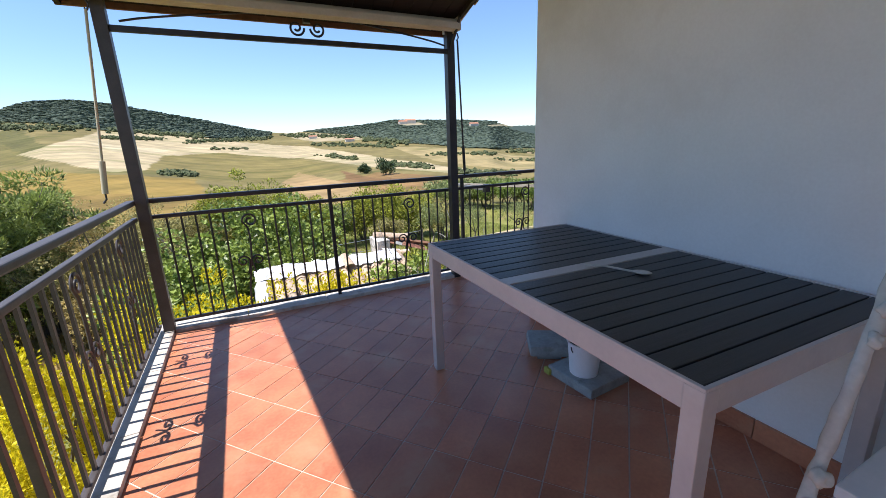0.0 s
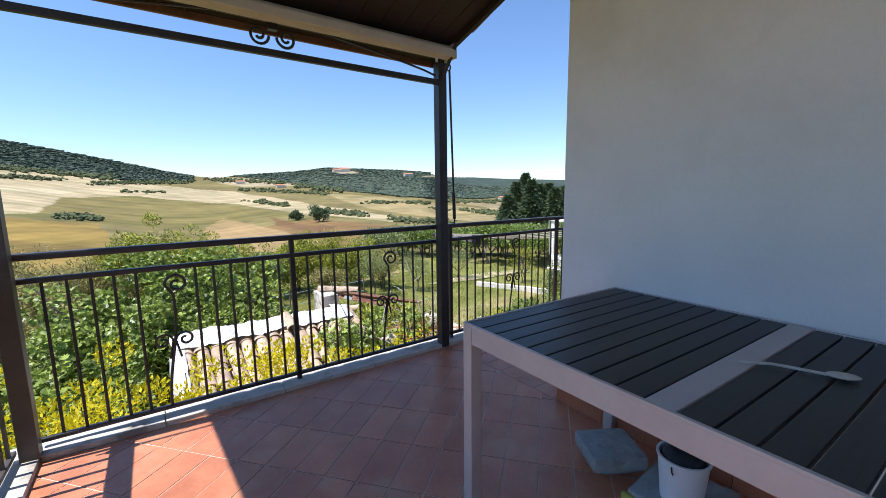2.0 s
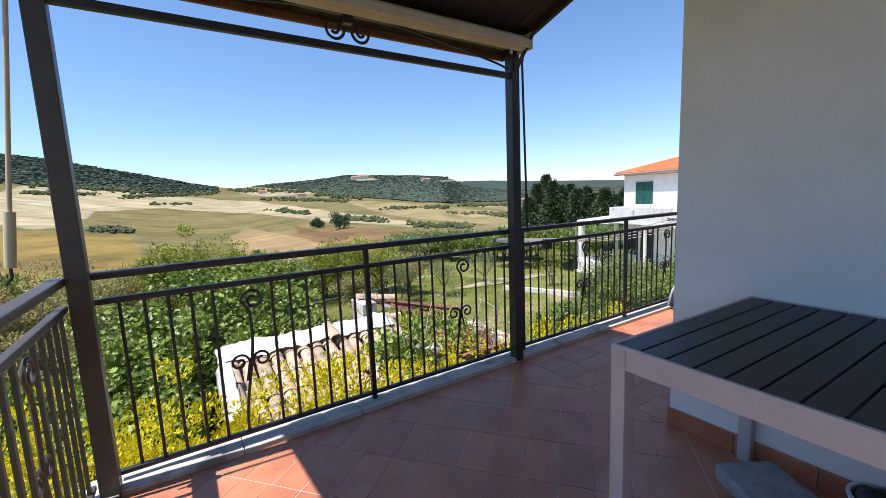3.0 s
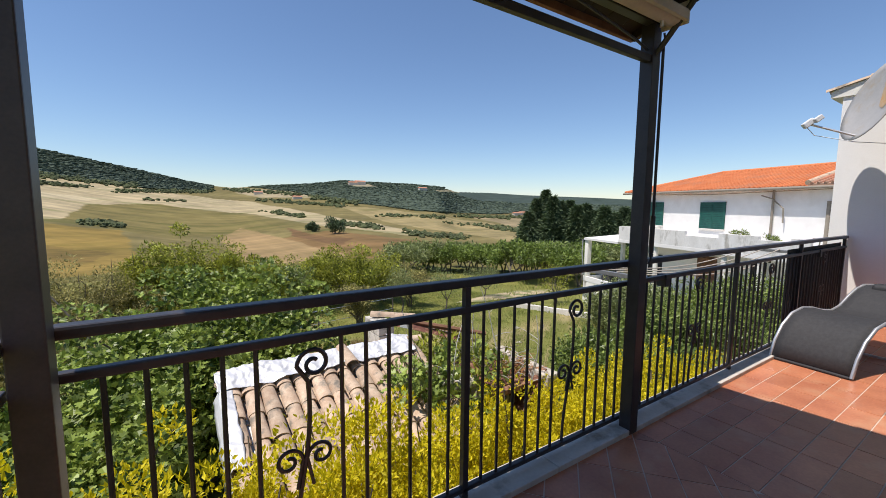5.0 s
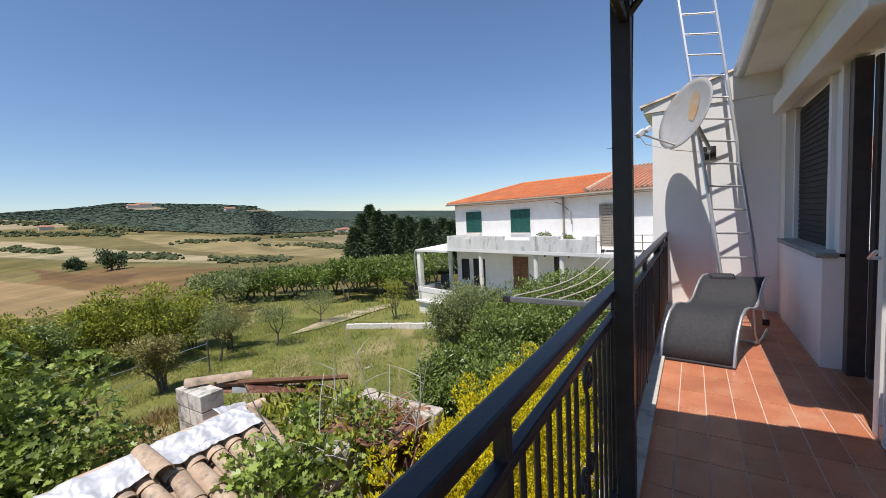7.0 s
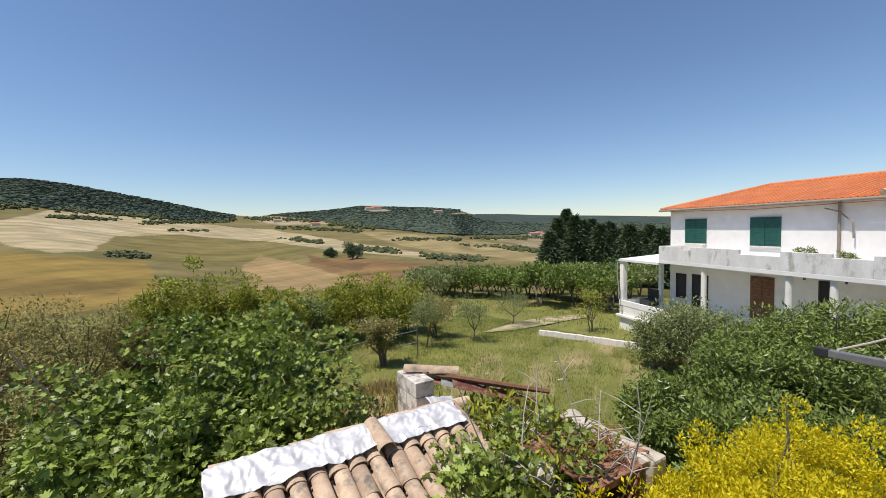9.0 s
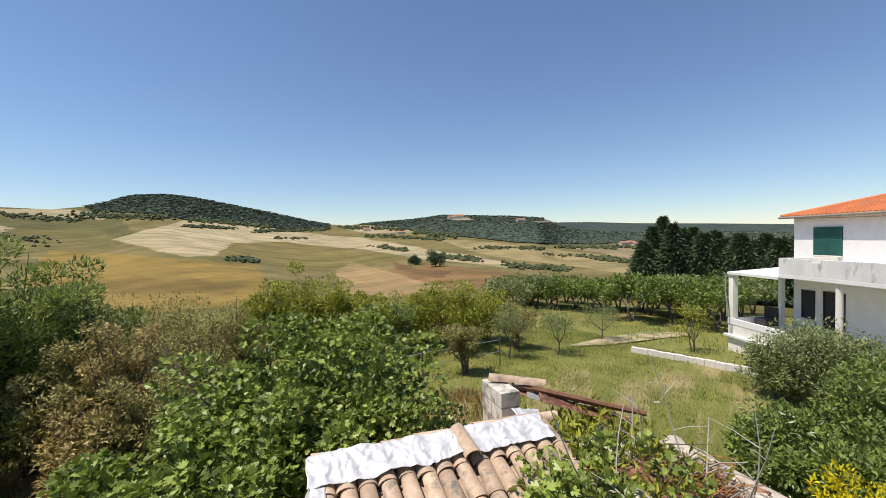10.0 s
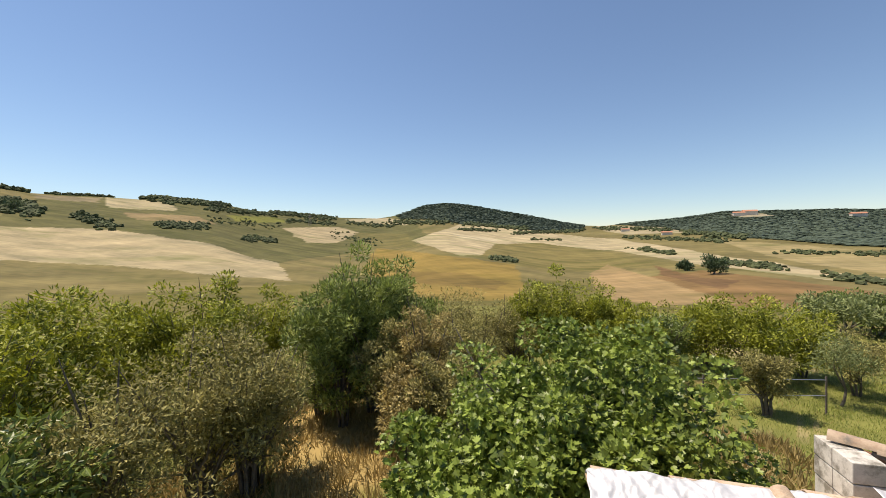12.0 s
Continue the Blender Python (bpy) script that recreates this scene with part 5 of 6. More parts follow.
for i in range(12):
    for j in range(60):
        a_ = i * 61 + j
        ff.append((a_, a_ + 1, a_ + 62, a_ + 61))
strip_ = new("foil_sheet", grid_mesh("foil_sheet", fv, ff, M_FOIL, True))
strip_.modifiers.new("thick", "SOLIDIFY").thickness = 0.003
tagged(strip_, "narrow crumpled foil strip along the shed verge", "foil sheet")
patch_ = new("clay_tile", coppo_mesh)
patch_.matrix_basis = Matrix.Translation((2.20, 3.80, RZ + 0.03)) @ pose(0, 0, 0, slope, 0, 4)
under(patch_, shed)

# ruined lean-to behind and beside the shed
M_BLOCK = surf("weathered_block", (0.50, 0.47, 0.41), (0.70, 0.67, 0.60), 9, 0.95, 0.7, stain=(0.24, 0.22, 0.18), stain_scale=5, stain_cut=0.55, bump_dist=0.01)
M_PALEBARK = surf("pale_dead_bark", (0.34, 0.32, 0.29), (0.52, 0.50, 0.46), 14, 0.95, 0.6)
M_TWIG = surf("dry_twig", (0.26, 0.11, 0.04), (0.46, 0.24, 0.10), 12, 0.95, 0.4)
ruin = thing("ruin", (3.6, 4.4, -3.5), "ruined block and rubble lean-to beside the shed", "ruin")
for k in range(3):
    for j in range(2):
        part("block", box((3.02 + 0.005 * k, 4.75 + 0.30 * j, -0.68 - 0.21 * (k + 1)), (3.30, 5.04 + 0.30 * j, -0.69 - 0.21 * k), 0.01), M_BLOCK, ruin)
part("pier", box((3.04, 4.76, -3.6), (3.29, 5.33, -1.32), 0.01), M_RUBBLE, ruin)
for k in range(38):
    b = bmesh.new()
    bmesh.ops.create_icosphere(b, subdivisions=1, radius=1)
    s_ = rngs.uniform(0.06, 0.15)
    cx, cy, cz = 3.25 + 1.35 * rngs.random(), 4.6 - 1.9 * rngs.random() ** 0.8, 0
    cz = -0.95 - 0.35 * (cx - 3.2) - 0.2 * rngs.random()
    for v in b.verts:
        v.co = Vector((cx, cy, cz)) + Vector((v.co.x * s_ * 1.4, v.co.y * s_, v.co.z * s_ * 0.8)) * (1 + 0.35 * noise.noise(v.co * 2 + Vector((k, 0, 0))))
    part("stone", b, M_RUBBLE, ruin)
part("wall", box((3.36, 3.3, -3.6), (4.42, 4.6, -1.25), 0.02), M_RUBBLE, ruin, "broken rubble wall")
part("wall", box((4.42, 2.35, -3.6), (4.66, 3.6, -1.02), 0.03), M_RUBBLE, ruin, "broken rubble wall")
for x in (3.70, 4.32):
    part("door_post", box((x - 0.035, 2.46, -3.55), (x + 0.035, 2.54, -1.16), 0.006), M_RUST, ruin, "rust-red iron post")
part("lintel", box((3.60, 2.45, -1.16), (4.44, 2.55, -1.09), 0.006), M_RUST, ruin, "rust-red iron lintel")
part("cover_sheet", box((-0.44, -0.40, -0.006), (0.44, 0.40, 0.006), m=pose(3.98, 2.98, -1.06, 6, 7, 9)), M_RUST, ruin, "rust-red sheet over the doorway")
for k in range(16):
    b = bmesh.new()
    bmesh.ops.create_icosphere(b, subdivisions=1, radius=1)
    s_ = rngs.uniform(0.06, 0.12)
    c_ = Vector((4.54 + 0.08 * rngs.normal(), 2.42 + 1.15 * rngs.random(), -1.0 - 0.12 * rngs.random()))
    for v in b.verts:
        v.co = c_ + Vector((v.co.x * s_, v.co.y * s_ * 1.3, v.co.z * s_ * 0.8)) * (1 + 0.35 * noise.noise(v.co * 2 + Vector((k, 5, 0))))
    part("stone", b, M_RUBBLE, ruin)
for k in range(4):
    m_ = pose(3.78 + 0.10 * k, 4.85 - 0.14 * k, -0.88 - 0.02 * k, 4, 9 + 2 * k, -38 + 4 * k)
    b = bmesh.new()
    nn = 24
    vv = [[b.verts.new((-0.6 + 1.2 * i, -0.13 + 0.26 * j / nn, 0.012 * math.sin(j * 1.57))) for j in range(nn + 1)] for i in range(2)]
    for j in range(nn):
        b.faces.new((vv[0][j], vv[0][j + 1], vv[1][j + 1], vv[1][j]))
    bmesh.ops.transform(b, matrix=m_, verts=b.verts)
    o = part("metal_sheet", b, M_RUST if k != 2 else M_CONCRETE, ruin, "rust-red corrugated sheet")
    o.modifiers.new("thick", "SOLIDIFY").thickness = 0.006
for k in range(3):
    part("beam", tube([(3.35 + 0.1 * k, 5.05 - 0.1 * k, -0.72), (4.45 + 0.12 * k, 4.30 - 0.15 * k, -0.92)], 0.035, 6), M_OLDWOOD if k else M_COPPO, ruin, "old wooden beam", 40)
for k in range(2):
    ob = new("clay_tile", coppo_mesh)
    ob.matrix_basis = Matrix.Translation((3.10 + 0.3 * k, 5.25 - 0.2 * k, -0.66 - 0.02 * k)) @ pose(0, 0, 0, 0, 4, -125)
    under(ob, ruin)
for k in range(2):
    part("rust_panel", box((-0.28, -0.01, -0.35), (0.28, 0.01, 0.35), m=pose(4.12 + 0.18 * k, 2.85 - 0.15 * k, -1.28, 62 - 20 * k, 12, 20 + 60 * k)), M_RUST, ruin, "rusty metal panel")
brush = thing("dead_branches", (3.9, 3.2, -1.2), "tangle of dead grey branches on the ruin", "branches")
for k in range(46):
    b = bmesh.new()
    p = Vector((3.3 + 1.2 * rngs.random(), 2.6 + 1.5 * rngs.random(), -1.22 + 0.1 * rngs.random()))
    d = Vector(rngs.normal(size=3)) * 0.08
    d.z = 0.5 * abs(d.z) + 0.02
    pts = [p]
    for q in range(4):
        d += Vector(rngs.normal(size=3)) * 0.04
        d.z -= 0.02
        pts.append(pts[-1] + d)
    tube(pts, 0.012, 5, b, 0.003)
    part("branch", b, M_BARK, brush)
for k in range(16):
    b = bmesh.new()
    p = Vector((3.15 + 1.15 * rngs.random(), 2.55 + 0.9 * rngs.random(), -1.55))
    d = Vector((rngs.normal() * 0.05, rngs.normal() * 0.05, 0.20 + 0.06 * rngs.random()))
    pts = [p]
    for q in range(5):
        d += Vector(rngs.normal(size=3)) * 0.035
        pts.append(pts[-1] + d)
    tube(pts, 0.011, 5, b, 0.004)
    for q in (2, 3, 4):
        o_ = Vector((rngs.normal() * 0.14, rngs.normal() * 0.14, 0.10 * rngs.random()))
        tube([pts[q], pts[q] + o_ * 0.6 + Vector((0, 0, 0.02)), pts[q] + o_ * 1.2], 0.006, 4, b, 0.002)
    part("stem", b, M_PALEBARK, brush, "bare pale stem")
twigs = thing("dry_twigs", (4.3, 2.8, -1.05), "heap of dry rust-brown twigs on the ruin", "twigs")
for k in range(54):
    p = Vector((4.02 + 0.45 * rngs.random(), 2.58 + 0.55 * rngs.random(), -1.06 + 0.12 * rngs.random()))
    d = Vector((rngs.normal() * 0.16, -0.06 + rngs.normal() * 0.10, 0.05 * rngs.normal()))
    part("twig", tube([p - d, p + Vector((0, 0, 0.03)), p + d], 0.006, 4, None, 0.002), M_TWIG, twigs)
loose = []
for i in range(25):
    for j in range(17):
        u, v = i / 24, j / 16
        x_f, y_f = 3.02 + 0.40 * u + 0.10 * v, 4.50 - 0.52 * v + 0.05 * noise.noise((u * 4, v * 3, 8))
        loose.append((x_f, y_f, -0.78 - 0.34 * v - 0.10 * u + 0.05 * (0.4 - abs(noise.noise((x_f * 7, y_f * 6, 3)))) + 0.02 * noise.noise((x_f * 16, y_f * 16, 1))))
loose_foil = new("foil_sheet", grid_mesh("foil_sheet", loose, [(i * 17 + j, i * 17 + j + 1, i * 17 + j + 18, i * 17 + j + 17) for i in range(24) for j in range(16)], M_FOIL, True))
loose_foil.modifiers.new("thick", "SOLIDIFY").thickness = 0.003
tagged(loose_foil, "loose crumpled foil piece below the block pier", "foil sheet")
grass_v = leaf_cloud(np.stack([rngs.uniform(3.2, 4.5, 1500), rngs.uniform(2.7, 4.6, 1500), rngs.uniform(-1.3, -0.90, 1500)], 1), np.zeros((1500, 3)), 0.14, 0.07, OVAL, rngs, 0.2, 0.9, 0.8)
tagged(new("weeds", grid_mesh("weeds", grass_v[0].tolist(), grass_v[1], L_LIGHT)), "green weeds growing over the ruin", "weeds", kind="stuff")

# ---- neighbouring house ----
H0 = Vector((23.568, 12.059, 0))
HU = Vector((-0.285, -0.9585, 0)).normalized()
HN = Vector((-HU.y, HU.x, 0)) * -1
if HN.x > 0:
    HN = -HN
HM = Matrix((( HU.x, HN.x, 0, H0.x), (HU.y, HN.y, 0, H0.y), (0, 0, 1, 0), (0, 0, 0, 1)))
house = thing("neighbour_house", (H0.x, H0.y, -4.5), "white two-storey house with orange tile roof", "house")


def hbox(lo, hi, bev=0.0):
    return box(lo, hi, bev, m=HM)


def hprism(pts, faces):
    b = bmesh.new()
    v = [b.verts.new(HM @ Vector(p)) for p in pts]
    for f in faces:
        b.faces.new([v[k] for k in f])
    bmesh.ops.recalc_face_normals(b, faces=b.faces)
    return b


HS0, HS1 = -1.07, 20.0
part("wall", hbox((HS0, -8.0, -4.8), (HS1, 0.0, 2.14)), M_WHITE, house)
def hwindow(nm, s0, s1, z0, z1, mat_, shutter):
    w = part(nm, hbox((s0, -0.05, z0), (s1, 0.015, z1)), M_DARK, house)
    def sub(nm2, lo, hi, m2):
        o = new(nm2, mesh_of(nm2, hbox(lo, hi), m2))
        o.parent = w
        return o
    for a_, b_ in ((s0 - 0.04, s0 + 0.03), (s1 - 0.03, s1 + 0.04)):
        sub("frame", (a_, 0.0, z0), (b_, 0.05, z1 + 0.04), mat_)
    sub("frame", (s0, 0.0, z1 - 0.03), (s1, 0.05, z1 + 0.04), mat_)
    sub("sill", (s0 - 0.06, 0.0, z0 - 0.06), (s1 + 0.06, 0.09, z0), M_STONE)
    if shutter:
        half_ = (s0 + s1) / 2
        for a_, b_ in ((s0 + 0.03, half_ - 0.01), (half_ + 0.01, s1 - 0.03)):
            n_ = 14
            for k in range(n_):
                za = z0 + (z1 - z0 - 0.05) * k / n_ + 0.01
                sub("slat", (a_ + 0.03, 0.016, za), (b_ - 0.03, 0.034 + 0.01 * (k % 2), za + (z1 - z0) / n_ * 0.86), mat_)
            sub("stile", (a_, 0.016, z0), (a_ + 0.03, 0.048, z1 - 0.03), mat_)
            sub("stile", (b_ - 0.03, 0.016, z0), (b_, 0.048, z1 - 0.03), mat_)
    return w
M_GREYDOOR = surf("grey_brown_shutter", (0.22, 0.19, 0.15), (0.32, 0.28, 0.22), 5, 0.7, 0.2)
hwindow("window", 0.0, 1.22, 0.30, 1.56, M_SHUTTER, True)
hwindow("window", 3.60, 4.85, 0.28, 1.54, M_SHUTTER, True)
hwindow("french_door", 8.95, 10.0, -0.40, 1.56, M_GREYDOOR, True)
hwindow("window", -0.58, 0.0, -2.78, -1.45, M_DARK, False)
hwindow("window", 0.48, 1.36, -3.1, -1.40, M_DARK, False)
hwindow("door", 3.66, 4.62, -3.2, -1.14, M_OLDWOOD, True)
hwindow("window", 6.4, 6.9, -2.6, -1.05, M_DARK, False)
# roofs
EAVE, R1 = 2.16, 3.32
part("roof", hprism([(-1.45, 0.35, EAVE), (8.4, 0.35, EAVE), (8.4, -4.0, R1), (1.4, -4.0, R1), (-1.45, -8.5, EAVE), (8.4, -8.5, EAVE), (-1.45, 0.35, EAVE - 0.08), (8.4, 0.35, EAVE - 0.08), (-1.45, -8.5, EAVE - 0.08), (8.4, -8.5, EAVE - 0.08)],
     [(0, 1, 2, 3), (0, 3, 4), (3, 2, 5, 4), (6, 7, 1, 0), (8, 6, 0, 4), (9, 8, 4, 5), (7, 9, 5, 2, 1), (6, 8, 9, 7)]), M_ROOF, house, "orange clay tile hip roof")
part("roof", hprism([(8.42, 0.4, EAVE + 0.1), (20.5, 0.4, EAVE + 0.1), (20.5, -4.4, R1 + 0.35), (8.42, -4.4, R1 + 0.35), (8.42, -8.6, EAVE), (20.5, -8.6, EAVE), (8.42, 0.4, EAVE), (20.5, 0.4, EAVE), (8.42, -8.6, EAVE - 0.1), (20.5, -8.6, EAVE - 0.1)],
     [(0, 1, 2, 3), (3, 2, 5, 4), (6, 7, 1, 0), (8, 6, 0, 3, 4), (7, 9, 5, 2, 1), (9, 8, 4, 5), (6, 8, 9, 7)]), M_ROOFOLD, house, "faded clay tile roof")
for k in range(44):
    s_ = -1.3 + 0.22 * k
    d1 = -4.0 if s_ > 1.4 else 0.35 - 4.35 * (s_ + 1.45) / 2.85
    z1 = EAVE + (R1 - EAVE) * (0.35 - d1) / 4.35
    part("tile_rib", tube([HM @ Vector((s_, 0.37, EAVE + 0.015)), HM @ Vector((s_, d1, z1 + 0.015))], 0.05, 6), M_ROOF, house)
for k in range(50):
    s_ = 8.55 + 0.225 * k
    part("tile_rib", tube([HM @ Vector((s_, 0.42, EAVE + 0.115)), HM @ Vector((s_, -4.4, R1 + 0.365))], 0.05, 6), M_ROOFOLD, house)
part("ridge_cap", tube([HM @ Vector((8.42, 0.4, EAVE + 0.14)), HM @ Vector((8.42, -4.4, R1 + 0.38))], 0.11, 8), M_COPPO, house, "pale ridge tiles", 50)
part("ridge_cap", tube([HM @ Vector((1.4, -4.0, R1 + 0.03)), HM @ Vector((8.4, -4.0, R1 + 0.03))], 0.09, 8), M_ROOF, house, "", 50)
part("hip_cap", tube([HM @ Vector((-1.45, 0.35, EAVE + 0.03)), HM @ Vector((1.4, -4.0, R1 + 0.03))], 0.08, 8), M_ROOF, house, "", 50)
part("gutter", tube([HM @ Vector((-1.48, 0.41, EAVE - 0.05)), HM @ Vector((20.4, 0.46, EAVE - 0.03))], 0.06, 8), M_GREYDOOR, house, "thin eave gutter", 50)
# porch with its terrace
part("porch_slab", hbox((1.0, 0.0, -0.62), (HS1, 2.75, -0.46), 0.01), M_WHITE, house)
part("porch_roof", hprism([(-1.97, 2.78, -0.60), (1.0, 2.78, -0.60), (1.0, -1.0, -0.36), (-1.97, -1.0, -0.36), (-1.97, 2.78, -0.72), (1.0, 2.78, -0.72), (1.0, -1.0, -0.5), (-1.97, -1.0, -0.5)],
     [(0, 1, 2, 3), (4, 5, 1, 0), (5, 6, 2, 1), (6, 7, 3, 2), (7, 4, 0, 3), (7, 6, 5, 4)]), M_WHITE, house, "sloping white porch roof")
M_PARAPET = surf("stained_parapet", (0.60, 0.585, 0.55), (0.80, 0.79, 0.76), 2.2, 0.9, 0.3, fine=30, stain=(0.40, 0.38, 0.34), stain_scale=2.6, stain_cut=0.60, stretch=(1, 1, 0.4))
par_top = [(1.0, 2.4, 0.25), (2.4, 2.9, 0.12), (2.9, 5.2, 0.25), (5.2, 6.8, 0.06), (6.8, 8.4, 0.25), (8.4, 9.5, 0.12), (9.5, 10.1, 0.25)]
for s0, s1, z1 in par_top:
    part("parapet", hbox((s0 + 0.001, 2.60, -0.458), (s1 - 0.001, 2.74, z1), 0.01), M_PARAPET, house, "weathered white parapet")
part("parapet", hbox((1.0, 0.0, -0.458), (1.12, 2.60, 0.25), 0.01), M_PAINT, house)
for s_ in np.linspace(10.3, 18.5, 6):
    part("rail_post", tube([HM @ Vector((s_, 2.65, -0.46)), HM @ Vector((s_, 2.65, 0.32))], 0.02, 6), M_GREYDOOR, house)
for z in (0.30, 0.02):
    part("rail_bar", tube([HM @ Vector((10.1, 2.65, z)), HM @ Vector((18.6, 2.65, z))], 0.016, 6), M_GREYDOOR, house)
for s_ in (-1.80, 3.45, 7.0, 8.4):
    part("column", tube([HM @ Vector((s_, 2.55, -3.25)), HM @ Vector((s_, 2.55, -0.62))], 0.115, 12) if s_ > 0 else hbox((-1.95, 2.42, -3.9), (-1.66, 2.70, -0.70), 0.01), M_PAINT, house, "", 40)
part("column", hbox((-1.95, -0.2, -3.3), (-1.75, 0.0, -0.55), 0.01), M_PAINT, house)
part("porch_floor", hbox((-1.97, 0.0, -4.8), (HS1, 2.70, -3.28), 0.01), M_PAINT, house, "raised porch base")
part("porch_wall", hbox((-1.99, 2.58, -3.28), (1.2, 2.72, -2.98), 0.01), M_WHITE, house)
part("porch_wall", hbox((-1.99, 0.0, -3.28), (-1.85, 2.58, -2.98), 0.01), M_WHITE, house)
part("ledge", hbox((-2.10, 2.70, -3.92), (6.0, 2.86, -3.80), 0.01), M_WHITE, house)
part("down_pipe", tube([HM @ Vector((-1.97, 2.85, -0.70)), HM @ Vector((-1.97, 2.86, -1.6)), HM @ Vector((-1.85, 2.86, -2.2)), HM @ Vector((-1.85, 2.86, -2.9))], 0.035, 8), M_CONCRETE, house, "", 50)
part("down_pipe", tube([HM @ Vector((7.0, 0.07, -0.46)), HM @ Vector((7.0, 0.07, 2.1))], 0.05, 8), M_GREYDOOR, house, "dark flue pipe", 50)
part("flue_arm", tube([HM @ Vector((6.6, 0.2, 1.85)), HM @ Vector((7.0, 0.12, 1.70)), HM @ Vector((7.5, 0.2, 1.3)), HM @ Vector((7.5, 0.15, 0.7))], 0.03, 6), M_GREYDOOR, house)
part("cable", tube([HM @ Vector((-1.0, 0.1, 2.05)), HM @ Vector((4, 0.12, 1.95)), HM @ Vector((9, 0.12, 2.05)), HM @ Vector((16, 0.12, 2.0))], 0.015, 5), M_GREYDOOR, house)
ant = thing("aerial", tuple(HM @ Vector((7.9, -4.2, R1 + 0.3))), "thin television aerial on the roof ridge", "aerial")
part("pole", tube([HM @ Vector((7.9, -4.2, R1 + 0.2)), HM @ Vector((7.9, -4.2, R1 + 1.5))], 0.018, 6), M_IRON, ant)
for z, l in ((0.9, 0.28), (1.45, 0.4)):
    part("boom", tube([HM @ Vector((7.9 - l, -4.2, R1 + z)), HM @ Vector((7.9 + l * 0.6, -4.2, R1 + z))], 0.012, 5), M_IRON, ant)
for k in range(6):
    part("element", tube([HM @ Vector((7.4 + 0.12 * k, -4.45, R1 + 1.45)), HM @ Vector((7.4 + 0.12 * k, -3.95, R1 + 1.45))], 0.012, 5), M_IRON, ant)
# pots and furniture on the porch and terrace
for s_, hh in ((7.3, 0.65), (8.55, 0.5)):
    at = tuple(HM @ Vector((s_, 2.25, -0.46)))
    pot_plant = plant("potted_plant", "leafy plant in a clay pot on the terrace", "potted plant", at, 0.35 + hh, 0.26, 0.10, 300, L_GARDEN, 340 + int(s_ * 10), OVAL, 0.3, 12, 0.42, 0.02, group="terrace plants", stems=3)
    part("pot", tube([(at[0], at[1], at[2]), (at[0], at[1], at[2] + 0.36)], 0.13, 12, None, 0.17), M_ROOFOLD, pot_plant, "faded clay pot", 40)
chairs = thing("porch_armchair", tuple(HM @ Vector((-1.0, 1.6, -3.28))), "dark armchair on the neighbouring porch", "armchair")
part("seat", hbox((-1.3, 1.3, -3.2), (-0.6, 1.9, -2.85), 0.05), M_DARK, chairs)
part("backrest", hbox((-1.3, 1.2, -3.2), (-0.6, 1.36, -2.3), 0.05), M_DARK, chairs)

# low block wall at the lawn's edge
low = thing("garden_wall", (16.8, 12, -4.3), "low pale block wall beside the lawn", "wall")
A0, A1 = Vector((16.0, 15.6)), Vector((18.6, 8.0))
n_ = 20
for k in range(n_):
    p, q = A0.lerp(A1, k / n_), A0.lerp(A1, (k + 1) / n_)
    a_ = math.degrees(math.atan2(q.y - p.y, q.x - p.x))
    L_ = (q - p).length
    g_ = gz(*((p + q) / 2))
    part("block", box((-L_ / 2 + 0.004, -0.1, -0.2), (L_ / 2 - 0.004, 0.1, 0.26 + 0.01 * (k % 3)), 0.012, m=pose(*((p + q) / 2), g_, 0, 0, a_)), M_STONE, low)
b = bmesh.new()
pts_l = [(15.5, 17.2), (13.6, 17.6), (17.5, 19.2), (21, 20.0), (24, 19.6), (24, 18.3), (21.5, 18.2), (18.5, 17.6)]
b.faces.new([b.verts.new((x, y, gz(x, y) + 0.06)) for x, y in pts_l])
bmesh.ops.triangulate(b, faces=b.faces)
solid("path", b, M_DIRT, "pale dirt path past the orchard", "path", kind="structure")
b = bmesh.new()
pts_p = [(7.7, -0.2), (7.7, 1.6), (12, 2.3), (17, 2.2), (24, 2.0), (24, -0.6), (16, -0.6)]
b.faces.new([b.verts.new((x, y, gz(x, y) + 0.05)) for x, y in pts_p])
bmesh.ops.triangulate(b, faces=b.faces)
solid("pavement", b, M_PAVE, "sunlit pale concrete yard", "pavement", kind="structure")
yard = thing("yard_table", (20.0, 0.9, gz(20.0, 0.9) + 0.05), "blue-topped plastic table in the yard", "table")
zt = gz(20.0, 0.9) + 0.05
part("top", box((19.5, 0.5, zt + 0.70), (20.5, 1.3, zt + 0.75), 0.02), M_BLUE, yard)
for x, y in ((19.6, 0.6), (20.4, 0.6), (19.6, 1.2), (20.4, 1.2)):
    part("leg", tube([(x, y, zt), (x, y, zt + 0.70)], 0.03, 8), M_BLUE, yard)
tub = bmesh.new()
zt2 = gz(16.2, 0.75) + 0.05
r_ = [[tub.verts.new((16.2 + r * math.cos(2 * math.pi * k / 20), 0.75 + r * math.sin(2 * math.pi * k / 20), zt2 + z)) for k in range(20)] for r, z in ((0.20, 0.0), (0.27, 0.22), (0.25, 0.22), (0.18, 0.03))]
for a_, b_ in zip(r_, r_[1:]):
    for k in range(20):
        tub.faces.new((a_[k], a_[(k + 1) % 20], b_[(k + 1) % 20], b_[k]))
tub.faces.new(r_[0][::-1]), tub.faces.new(r_[-1])
solid("wash_tub", tub, M_GREENPL, "green plastic tub on the yard", "tub", smooth=40)

